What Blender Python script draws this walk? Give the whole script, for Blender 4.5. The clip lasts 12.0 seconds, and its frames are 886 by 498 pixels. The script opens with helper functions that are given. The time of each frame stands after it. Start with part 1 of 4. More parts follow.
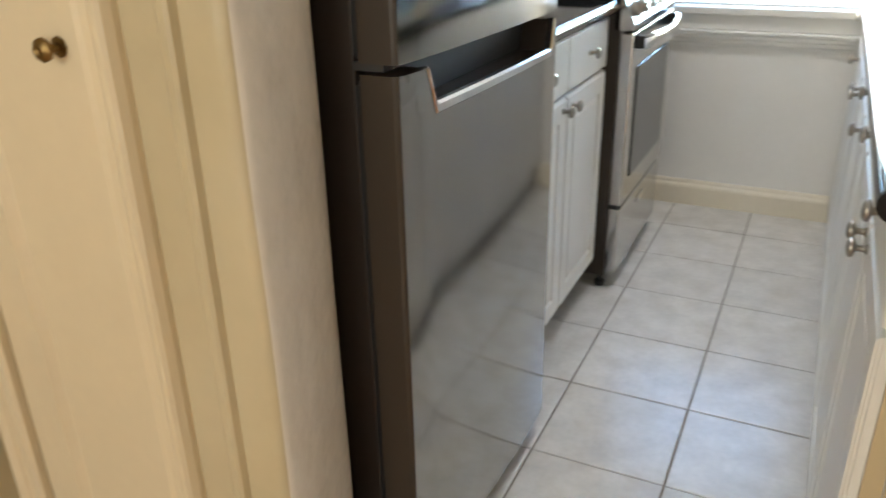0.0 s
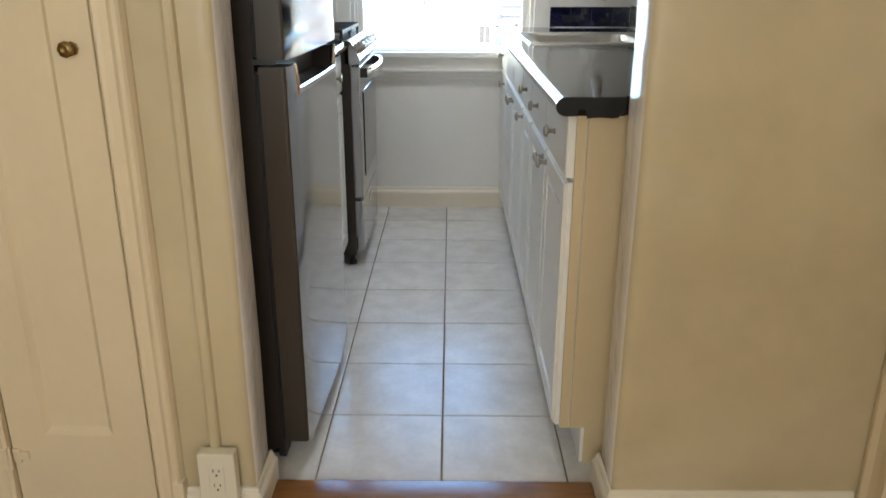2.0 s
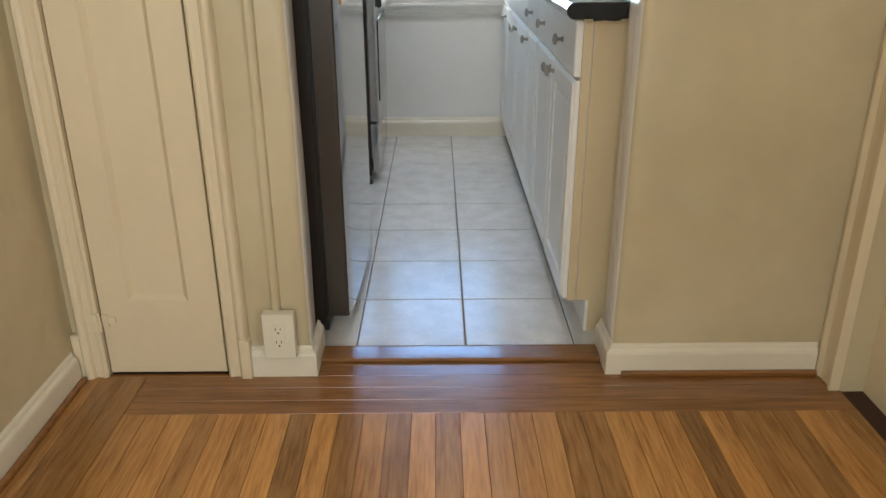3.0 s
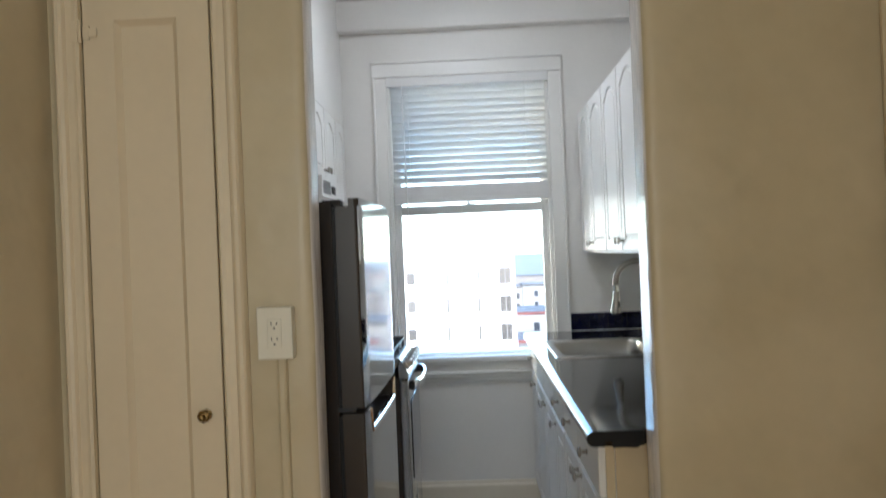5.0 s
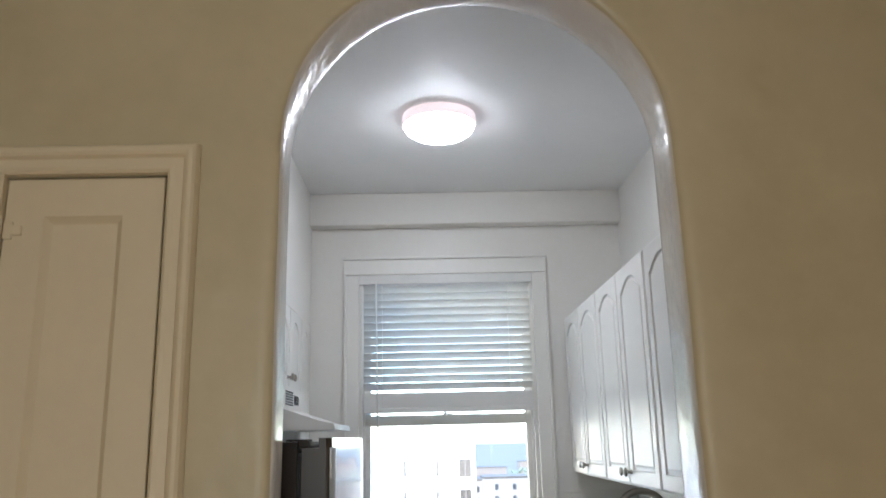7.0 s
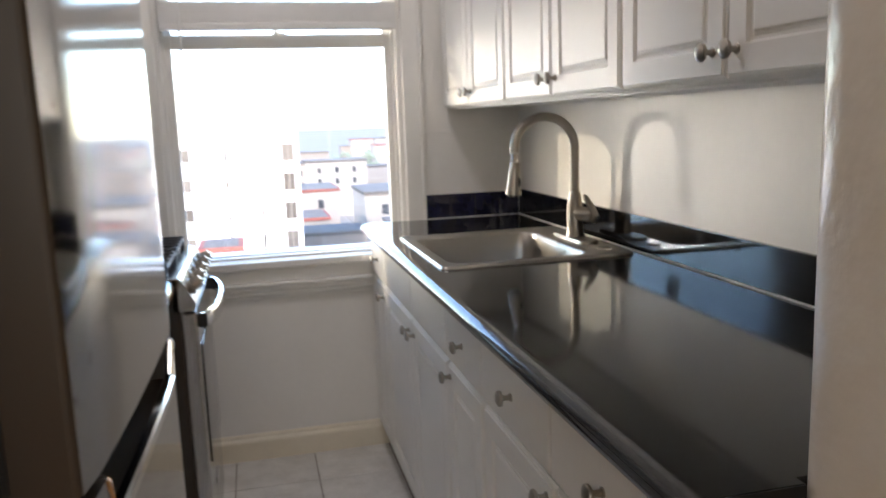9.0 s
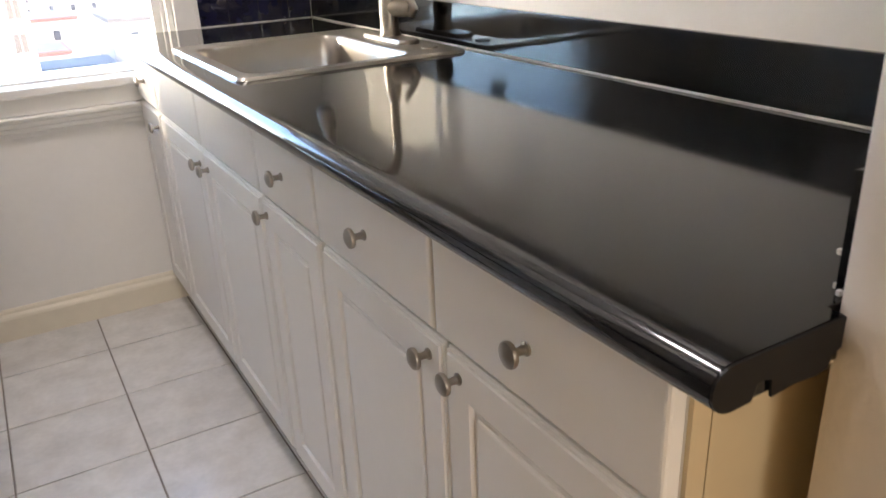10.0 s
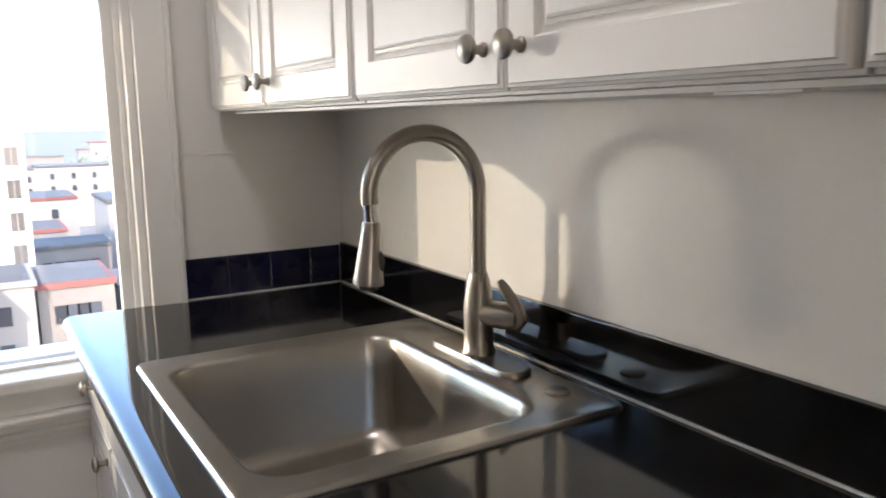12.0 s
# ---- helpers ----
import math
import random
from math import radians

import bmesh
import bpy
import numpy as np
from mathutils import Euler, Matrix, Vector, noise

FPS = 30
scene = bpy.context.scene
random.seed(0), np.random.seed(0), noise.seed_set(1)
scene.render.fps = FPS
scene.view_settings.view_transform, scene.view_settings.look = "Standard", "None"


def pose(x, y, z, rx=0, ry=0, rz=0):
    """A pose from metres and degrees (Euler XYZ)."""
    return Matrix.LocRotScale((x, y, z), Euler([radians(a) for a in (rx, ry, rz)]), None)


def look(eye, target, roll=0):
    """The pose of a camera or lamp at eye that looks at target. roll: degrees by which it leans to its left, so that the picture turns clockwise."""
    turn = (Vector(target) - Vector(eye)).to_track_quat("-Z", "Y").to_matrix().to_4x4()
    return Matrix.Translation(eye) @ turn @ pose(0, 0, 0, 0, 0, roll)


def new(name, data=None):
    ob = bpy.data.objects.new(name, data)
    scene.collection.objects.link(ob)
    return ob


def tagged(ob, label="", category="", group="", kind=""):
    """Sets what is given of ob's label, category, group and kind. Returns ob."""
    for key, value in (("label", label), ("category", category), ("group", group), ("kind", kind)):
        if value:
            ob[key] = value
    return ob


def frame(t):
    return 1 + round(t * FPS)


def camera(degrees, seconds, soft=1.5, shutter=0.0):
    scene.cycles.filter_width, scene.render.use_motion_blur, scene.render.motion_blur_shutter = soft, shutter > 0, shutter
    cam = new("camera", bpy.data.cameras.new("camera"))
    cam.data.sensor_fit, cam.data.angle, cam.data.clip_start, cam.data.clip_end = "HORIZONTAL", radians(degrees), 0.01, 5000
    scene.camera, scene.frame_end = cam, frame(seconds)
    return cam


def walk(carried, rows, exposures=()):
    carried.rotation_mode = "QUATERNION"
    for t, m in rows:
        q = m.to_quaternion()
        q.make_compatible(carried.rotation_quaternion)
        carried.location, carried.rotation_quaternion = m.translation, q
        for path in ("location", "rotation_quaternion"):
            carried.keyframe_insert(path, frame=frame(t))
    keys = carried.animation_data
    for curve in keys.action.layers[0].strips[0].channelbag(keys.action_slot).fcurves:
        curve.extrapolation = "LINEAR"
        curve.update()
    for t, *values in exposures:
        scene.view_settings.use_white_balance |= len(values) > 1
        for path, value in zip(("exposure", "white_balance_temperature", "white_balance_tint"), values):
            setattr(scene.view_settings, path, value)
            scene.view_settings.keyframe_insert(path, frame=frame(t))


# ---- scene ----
cam = camera(59.4, 12.0, shutter=0.3)
PATH = [
    (0, (0.304, -0.689, 1.173), (-0.501, 0.951, 0.358), -1.2),
    (0.5, (0.192, -0.762, 1.165), (-0.193, 1.06, 0.437), -1.0),
    (1, (0.093, -1.0, 1.16), (-0.023, 0.891, 0.519), -0.8),
    (1.5, (0.114, -1.236, 1.155), (0.096, 0.666, 0.54), -0.1),
    (2, (0.157, -1.466, 1.145), (0.139, 0.422, 0.485), 0.1),
    (2.5, (0.088, -1.653, 1.071), (0.085, 0.205, 0.331), -0.2),
    (2.7, (0.059, -1.731, 1.07), (0.071, 0.113, 0.294), -0.1),
    (4.3, (0.118, -1.849, 1.242), (0.08, 0.114, 0.863), -1.8),
    (4.5, (0.117, -1.844, 1.281), (0.063, 0.137, 1.011), -2.1),
    (5, (0.103, -1.822, 1.379), (0.031, 0.177, 1.387), -2.3),
    (5.5, (0.062, -1.799, 1.459), (0.048, 0.189, 1.675), -2.1),
    (6, (0.022, -1.785, 1.512), (0.047, 0.176, 1.905), -2.0),
    (6.5, (0.02, -1.704, 1.534), (0.046, 0.235, 2.026), -1.7),
    (6.7, (0.028, -1.622, 1.533), (0.051, 0.312, 2.038), -1.5),
    (8.3, (-0.09, -0.809, 1.366), (0.149, 1.177, 1.348), -1.2),
    (8.5, (-0.026, -0.733, 1.339), (0.231, 1.248, 1.24), -1.4),
    (9, (-0.022, -0.516, 1.304), (0.439, 1.402, 0.977), -2.0),
    (9.5, (-0.047, -0.305, 1.259), (0.729, 1.458, 0.719), -2.5),
    (10, (-0.004, -0.164, 1.202), (0.91, 1.437, 0.427), -2.5),
    (10.5, (0.107, -0.008, 1.208), (0.999, 1.595, 0.411), -1.2),
    (11, (0.166, 0.188, 1.28), (1.135, 1.842, 0.707), -1.3),
    (11.5, (0.169, 0.452, 1.323), (1.299, 2.053, 0.925), -0.8),
    (12, (0.233, 0.669, 1.324), (1.256, 2.356, 0.996), -0.8),
]
walk(cam, [(t, look(eye, target, roll)) for t, eye, target, roll in PATH],
     exposures=[(0, 4.5, 6000, 4), (1.5, 4.15, 5800, 4), (2.5, 4.35, 5600, 2), (4.5, 3.8, 5500, 4), (5.5, 3.45, 5400, 4), (6.5, 3.45, 5400, 4), (8.5, 3.4, 6100, 12), (9.5, 4.0, 6250, 13), (10, 4.5, 6350, 14), (10.5, 4.75, 6400, 14), (11, 4.3, 6300, 13), (12, 3.55, 6200, 13)])

# ---- light ----
world = bpy.data.worlds.new("world")
scene.world = world
world.use_nodes = True
wn = world.node_tree.nodes
sky = wn.new("ShaderNodeTexSky")
sky.sky_type = "NISHITA"
sky.sun_disc = False
sky.dust_density = 0.6
sky.ozone_density = 1.5
SUN = Vector((0.45, 0.85, -0.60)).normalized()      # the way the sunlight travels
sky.sun_elevation = math.asin(-SUN.z)
sky.sun_rotation = math.atan2(-SUN.x, -SUN.y)
wn["Background"].inputs["Strength"].default_value = 0.09
world.node_tree.links.new(sky.outputs["Color"], wn["Background"].inputs["Color"])
sun_data = bpy.data.lights.new("sun", "SUN")
sun_data.energy = 0.6
sun_data.angle = radians(0.5)
sun_data.color = (1.0, 0.93, 0.82)
sun = new("sun", sun_data)
sun.matrix_world = look((0, 0, 0), SUN)
# sunlight thrown back into the kitchen by a window pane across the street
GLINT = Vector((1.0, -0.80, -0.345)).normalized()
glint_data = bpy.data.lights.new("window_glint", "SPOT")
glint_data.energy = 9000.0
glint_data.spot_size = radians(5)
glint_data.spot_blend = 0.05
glint_data.shadow_soft_size = 0.3
glint_data.color = (1.0, 0.84, 0.58)
glint = new("window_glint", glint_data)
glint.matrix_world = look(Vector((1.03, 1.75, 1.3)) - GLINT * 70, (1.03, 1.75, 1.3))
# soft light of a sunlit facade to the north-west, level with the window
FACADE = Vector((0.50, -0.866, 0.0)).normalized()
facade_data = bpy.data.lights.new("facade_light", "SPOT")
facade_data.energy = 5300.0
facade_data.spot_size = radians(6)
facade_data.spot_blend = 0.3
facade_data.shadow_soft_size = 4.0
facade_data.color = (1.0, 0.88, 0.70)
facade = new("facade_light", facade_data)
facade.matrix_world = look(Vector((0.1, 2.5, 1.25)) - FACADE * 70, (0.1, 2.5, 1.25))
# daylight from behind: lamp added in an unseen, assumed window opening
back_data = bpy.data.lights.new("back_fill_light", "AREA")
back_data.shape = "RECTANGLE"
back_data.size, back_data.size_y = 1.0, 1.3
back_data.energy = 1.85
back_data.color = (1.0, 0.95, 0.85)
back_light = new("back_fill_light", back_data)
back_light.matrix_world = look((-0.25, -3.52, 1.55), (-0.25, 0.0, 1.5))
# daylight from the east: lamp added in an unseen, assumed opening
side_data = bpy.data.lights.new("side_fill_light", "AREA")
side_data.shape = "RECTANGLE"
side_data.size, side_data.size_y = 0.83, 1.9
side_data.energy = 1.3
side_data.color = (1.0, 0.94, 0.86)
side_light = new("side_fill_light", side_data)
side_light.matrix_world = look((1.20, -2.50, 1.05), (0.0, -2.50, 1.05))


# ---- materials ----
def mat(name, color, rough=0.5, metal=0.0, vary=0.08, scale=3.0, grain=40.0, bump=0.0, bump_scale=60.0,
        coat=0.0, stretch=(1, 1, 1), per_object=0.0, spec=0.5, wave=0.0, wave_scale=4.0, dirt=None, rough_vary=0.06):
    """A painted, stone or metal surface: colour with broad and fine variation, uneven gloss and relief."""
    m = bpy.data.materials.new(name)
    m.use_nodes = True
    nt = m.node_tree
    n, l = nt.nodes, nt.links
    b = n["Principled BSDF"]
    b.inputs["Metallic"].default_value = metal
    b.inputs["Specular IOR Level"].default_value = spec
    b.inputs["Coat Weight"].default_value = coat
    b.inputs["Coat Roughness"].default_value = 0.08
    geo = n.new("ShaderNodeNewGeometry")
    mp = n.new("ShaderNodeMapping")
    mp.inputs["Scale"].default_value = stretch
    l.new(geo.outputs["Position"], mp.inputs["Vector"])
    big, fine = n.new("ShaderNodeTexNoise"), n.new("ShaderNodeTexNoise")
    big.inputs["Scale"].default_value, big.inputs["Detail"].default_value = scale, 4
    fine.inputs["Scale"].default_value, fine.inputs["Detail"].default_value = grain, 3
    l.new(mp.outputs["Vector"], big.inputs["Vector"])
    l.new(mp.outputs["Vector"], fine.inputs["Vector"])
    add = n.new("ShaderNodeMath")
    add.operation = "MULTIPLY_ADD"
    l.new(big.outputs["Fac"], add.inputs[0])
    add.inputs[1].default_value = 0.7
    half = n.new("ShaderNodeMath")
    half.operation = "MULTIPLY"
    half.inputs[1].default_value = 0.3
    l.new(fine.outputs["Fac"], half.inputs[0])
    l.new(half.outputs[0], add.inputs[2])
    ramp = n.new("ShaderNodeMapRange")
    ramp.inputs["From Min"].default_value, ramp.inputs["From Max"].default_value = 0.3, 0.7
    ramp.inputs["To Min"].default_value, ramp.inputs["To Max"].default_value = 1 - vary, 1 + vary
    l.new(add.outputs[0], ramp.inputs["Value"])
    value = ramp.outputs[0]
    if per_object:
        info = n.new("ShaderNodeObjectInfo")
        rr = n.new("ShaderNodeMapRange")
        rr.inputs["To Min"].default_value, rr.inputs["To Max"].default_value = 1 - per_object, 1 + per_object
        l.new(info.outputs["Random"], rr.inputs["Value"])
        mul = n.new("ShaderNodeMath")
        mul.operation = "MULTIPLY"
        l.new(value, mul.inputs[0])
        l.new(rr.outputs[0], mul.inputs[1])
        value = mul.outputs[0]
    col = n.new("ShaderNodeVectorMath")
    col.operation = "SCALE"
    col.inputs[0].default_value = color
    l.new(value, col.inputs["Scale"])
    out = col.outputs["Vector"]
    if dirt:
        dn = n.new("ShaderNodeTexNoise")
        dn.inputs["Scale"].default_value, dn.inputs["Detail"].default_value = dirt[1], 6
        l.new(geo.outputs["Position"], dn.inputs["Vector"])
        dr = n.new("ShaderNodeMapRange")
        dr.inputs["From Min"].default_value, dr.inputs["From Max"].default_value = dirt[2], dirt[2] + 0.30
        l.new(dn.outputs["Fac"], dr.inputs["Value"])
        fac = n.new("ShaderNodeMath")
        fac.operation = "MULTIPLY"
        fac.inputs[1].default_value = dirt[3]
        l.new(dr.outputs[0], fac.inputs[0])
        mix = n.new("ShaderNodeMix")
        mix.data_type = "RGBA"
        l.new(fac.outputs[0], mix.inputs["Factor"])
        l.new(out, mix.inputs[6])
        mix.inputs[7].default_value = (*dirt[0], 1)
        out = mix.outputs[2]
    l.new(out, b.inputs["Base Color"])
    rg = n.new("ShaderNodeMapRange")
    rg.inputs["From Min"].default_value, rg.inputs["From Max"].default_value = 0.3, 0.7
    rg.inputs["To Min"].default_value = max(0.0, rough - rough_vary)
    rg.inputs["To Max"].default_value = min(1.0, rough + rough_vary)
    l.new(big.outputs["Fac"], rg.inputs["Value"])
    l.new(rg.outputs[0], b.inputs["Roughness"])
    last = None
    for strength, sc, dist in ((wave, wave_scale, 0.02), (bump, bump_scale, 0.002)):
        if strength:
            bn = n.new("ShaderNodeTexNoise")
            bn.inputs["Scale"].default_value, bn.inputs["Detail"].default_value = sc, 3
            l.new(mp.outputs["Vector"], bn.inputs["Vector"])
            bp = n.new("ShaderNodeBump")
            bp.inputs["Strength"].default_value, bp.inputs["Distance"].default_value = strength, dist
            l.new(bn.outputs["Fac"], bp.inputs["Height"])
            if last:
                l.new(last, bp.inputs["Normal"])
            last = bp.outputs["Normal"]
    if last:
        l.new(last, b.inputs["Normal"])
    return m


def wood(name, color, dark, rough=0.28, axis="Y", spread=0.35):
    """Varnished strip wood: long grain, tone differing board by board."""
    m = bpy.data.materials.new(name)
    m.use_nodes = True
    n, l = m.node_tree.nodes, m.node_tree.links
    b = n["Principled BSDF"]
    b.inputs["Coat Weight"].default_value, b.inputs["Coat Roughness"].default_value = 0.35, 0.12
    geo, info = n.new("ShaderNodeNewGeometry"), n.new("ShaderNodeObjectInfo")
    off = n.new("ShaderNodeVectorMath")
    off.operation = "MULTIPLY_ADD"
    off.inputs[1].default_value = (30, 2.2, 30) if axis == "Y" else (2.2, 30, 30)
    l.new(geo.outputs["Position"], off.inputs[0])
    rnd = n.new("ShaderNodeVectorMath")
    rnd.operation = "SCALE"
    rnd.inputs[0].default_value = (31, 17, 53)
    l.new(info.outputs["Random"], rnd.inputs["Scale"])
    l.new(rnd.outputs["Vector"], off.inputs[2])
    grain, fine = n.new("ShaderNodeTexNoise"), n.new("ShaderNodeTexNoise")
    grain.inputs["Scale"].default_value, grain.inputs["Detail"].default_value, grain.inputs["Distortion"].default_value = 0.8, 4, 1.4
    fine.inputs["Scale"].default_value, fine.inputs["Detail"].default_value = 5.0, 5
    l.new(off.outputs["Vector"], grain.inputs["Vector"])
    l.new(off.outputs["Vector"], fine.inputs["Vector"])
    mix = n.new("ShaderNodeMix")
    mix.data_type = "RGBA"
    mix.inputs[6].default_value, mix.inputs[7].default_value = (*color, 1), (*dark, 1)
    fac = n.new("ShaderNodeMath")
    fac.operation = "MULTIPLY"
    l.new(grain.outputs["Fac"], fac.inputs[0])
    l.new(fine.outputs["Fac"], fac.inputs[1])
    fr = n.new("ShaderNodeMapRange")
    fr.inputs["From Min"].default_value, fr.inputs["From Max"].default_value = 0.13, 0.42
    l.new(fac.outputs[0], fr.inputs["Value"])
    l.new(fr.outputs[0], mix.inputs["Factor"])
    tone = n.new("ShaderNodeMapRange")
    tone.inputs["To Min"].default_value, tone.inputs["To Max"].default_value = 1 - spread, 1 + spread
    l.new(info.outputs["Random"], tone.inputs["Value"])
    sc = n.new("ShaderNodeVectorMath")
    sc.operation = "SCALE"
    l.new(mix.outputs[2], sc.inputs[0])
    l.new(tone.outputs[0], sc.inputs["Scale"])
    l.new(sc.outputs["Vector"], b.inputs["Base Color"])
    b.inputs["Roughness"].default_value = rough
    bp = n.new("ShaderNodeBump")
    bp.inputs["Strength"].default_value, bp.inputs["Distance"].default_value = 0.12, 0.001
    l.new(fine.outputs["Fac"], bp.inputs["Height"])
    l.new(bp.outputs["Normal"], b.inputs["Normal"])
    return m


def glow(name, color, strength):
    m = bpy.data.materials.new(name)
    m.use_nodes = True
    b = m.node_tree.nodes["Principled BSDF"]
    b.inputs["Base Color"].default_value = (*color, 1)
    b.inputs["Emission Color"].default_value = (*color, 1)
    b.inputs["Emission Strength"].default_value = strength
    return m


def clear_glass(name, tint=(1, 1, 1), rough=0.0):
    m = bpy.data.materials.new(name)
    m.use_nodes = True
    b = m.node_tree.nodes["Principled BSDF"]
    b.inputs["Base Color"].default_value = (*tint, 1)
    b.inputs["Transmission Weight"].default_value = 1
    b.inputs["Roughness"].default_value = rough
    b.inputs["IOR"].default_value = 1.45
    return m


HALL_WALL = mat("hall_plaster_paint", (0.53, 0.447, 0.285), 0.38, vary=0.10, scale=2.6, grain=18, bump=0.15, bump_scale=40, wave=0.8, wave_scale=4.0, rough_vary=0.09, dirt=((0.62, 0.54, 0.39), 2.4, 0.50, 0.45))
HALL_TRIM = mat("cream_gloss_trim", (0.69, 0.58, 0.40), 0.37, vary=0.04, bump=0.12, bump_scale=90, wave=0.05, wave_scale=14)
BASE_PAINT = mat("white_gloss_baseboard", (0.74, 0.67, 0.54), 0.37, vary=0.05, bump=0.1, bump_scale=80, wave=0.05, wave_scale=12)
WHITE_WALL = mat("kitchen_wall_paint", (0.80, 0.775, 0.735), 0.42, vary=0.03, bump=0.15, bump_scale=150, wave=0.07, wave_scale=4)
JAMB = mat("arch_gloss_paint", (0.80, 0.74, 0.66), 0.22, rough_vary=0.03, vary=0.04, bump=0.8, bump_scale=34, wave=0.35, wave_scale=10)
CEIL = mat("ceiling_paint", (0.83, 0.82, 0.81), 0.5, vary=0.03, bump=0.1, bump_scale=120, wave=0.1, wave_scale=3)
TRIM = mat("white_gloss_trim", (0.80, 0.78, 0.74), 0.37, vary=0.03, bump=0.08, bump_scale=90, wave=0.04, wave_scale=15)
CAB = mat("white_cabinet_lacquer", (0.82, 0.80, 0.765), 0.42, vary=0.02, scale=4, bump=0.04, bump_scale=150, rough_vary=0.02)
CAB_END = mat("almond_end_panel", (0.62, 0.505, 0.315), 0.42, vary=0.04, bump=0.06)
BLACK = mat("black_laminate", (0.0045, 0.0045, 0.005), 0.08, vary=0.25, scale=9, grain=220, spec=0.7, rough_vary=0.015)
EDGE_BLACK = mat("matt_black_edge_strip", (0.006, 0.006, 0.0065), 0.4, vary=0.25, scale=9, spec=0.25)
BLUE_TILE = mat("navy_glazed_tile", (0.006, 0.007, 0.028), 0.08, vary=0.3, scale=12, wave=0.03, wave_scale=30)
CAULK = mat("white_caulk", (0.72, 0.71, 0.68), 0.5, vary=0.15, scale=30)
TILE = mat("grey_floor_tile", (0.66, 0.64, 0.61), 0.23, vary=0.13, scale=11.0, grain=60, per_object=0.05, dirt=((0.52, 0.475, 0.42), 8.0, 0.50, 0.55), bump=0.06, bump_scale=60,
           wave=0.015, wave_scale=8, rough_vary=0.0)
GROUT = mat("brown_grey_grout", (0.22, 0.19, 0.16), 0.85, vary=0.25, scale=6, bump=0.4)
STEEL = mat("brushed_stainless_door", (0.40, 0.39, 0.375), 0.10, 1.0, vary=0.04, scale=2, stretch=(1, 1, 0.06), grain=260, bump=0.02, bump_scale=300, wave=0.03, wave_scale=2.5)
STEEL_EDGE = mat("grey_painted_door_edge", (0.040, 0.030, 0.022), 0.34, 0.0, vary=0.06, spec=0.4, rough_vary=0.03)
FRIDGE_SIDE = mat("dark_grey_fridge_side", (0.026, 0.019, 0.015), 0.5, vary=0.1, spec=0.3, bump=0.35, bump_scale=420)
SINK = mat("satin_stainless_sink", (0.49, 0.46, 0.415), 0.305, 1.0, rough_vary=0.02, vary=0.06, scale=6, stretch=(1, 0.1, 1), grain=300, bump=0.03, bump_scale=260)
NICKEL = mat("brushed_nickel", (0.38, 0.345, 0.30), 0.36, 1.0, vary=0.05, scale=20, grain=200)
CHROME = mat("polished_chrome", (0.75, 0.75, 0.76), 0.08, 1.0, vary=0.03)
DARK = mat("black_rubber", (0.02, 0.02, 0.021), 0.5, vary=0.2)
IRON = mat("black_cast_iron", (0.018, 0.017, 0.017), 0.42, vary=0.2, bump=0.3, bump_scale=200)
STOVE_STEEL = mat("satin_stainless_stove", (0.52, 0.51, 0.50), 0.2, 1.0, vary=0.04, scale=2, stretch=(1, 0.06, 1), grain=260, bump=0.03, bump_scale=300)
OVEN_GLASS = mat("dark_oven_glass", (0.025, 0.024, 0.024), 0.06, vary=0.1, spec=0.7)
BRASS = mat("aged_brass", (0.20, 0.13, 0.05), 0.36, 1.0, vary=0.3, scale=60)
PLASTIC = mat("cream_plastic", (0.72, 0.67, 0.54), 0.35, vary=0.03)
SLOT = mat("dark_slot", (0.02, 0.018, 0.016), 0.7)
BLIND = mat("white_vinyl_slat", (0.74, 0.73, 0.71), 0.38, vary=0.04, scale=6)
CORD = mat("white_cord", (0.7, 0.69, 0.66), 0.7)
OAK = wood("oak_strip_floor", (0.53, 0.26, 0.070), (0.27, 0.112, 0.024), rough=0.22, spread=0.38)
OAK_X = wood("oak_border_floor", (0.29, 0.13, 0.037), (0.17, 0.068, 0.018), rough=0.2, axis="X", spread=0.14)
GAP = mat("dark_floor_gap", (0.05, 0.022, 0.01), 0.8)
LAMP = glow("lit_lamp_diffuser", (1.0, 0.93, 0.90), 3.6)
LAMP_RIM = glow("lit_lamp_rim", (1.0, 0.80, 0.76), 0.07)
GLASS = clear_glass("window_glass")
STUCCO = mat("white_stucco", (0.88, 0.87, 0.85), 0.8, vary=0.05, scale=0.3)
BEIGE_STUCCO = mat("beige_stucco", (0.24, 0.195, 0.165), 0.8, vary=0.08, scale=0.3, per_object=0.12)
RED_ROOF = mat("red_clay_roof", (0.26, 0.085, 0.065), 0.8, vary=0.15, scale=0.5, per_object=0.2)
GREY_ROOF = mat("grey_flat_roof", (0.13, 0.112, 0.10), 0.8, vary=0.15, scale=0.4, per_object=0.25)
PANE_DARK = mat("far_window_pane", (0.06, 0.06, 0.065), 0.5, per_object=0.3, spec=0.1)
PANE_PALE = mat("curtained_window_pane", (0.14, 0.12, 0.105), 0.6, per_object=0.35, spec=0.1)
PALE_STUCCO = mat("pale_stucco", (0.30, 0.262, 0.232), 0.8, vary=0.06, scale=0.3, per_object=0.15)
GROUND = mat("city_ground", (0.22, 0.195, 0.175), 0.9, vary=0.2, scale=0.05)
# far leaves made paler: glare and haze put into the base colour
LEAF = mat("haze_paled_foliage", (0.22, 0.25, 0.19), 0.8, vary=0.3, scale=1.0)


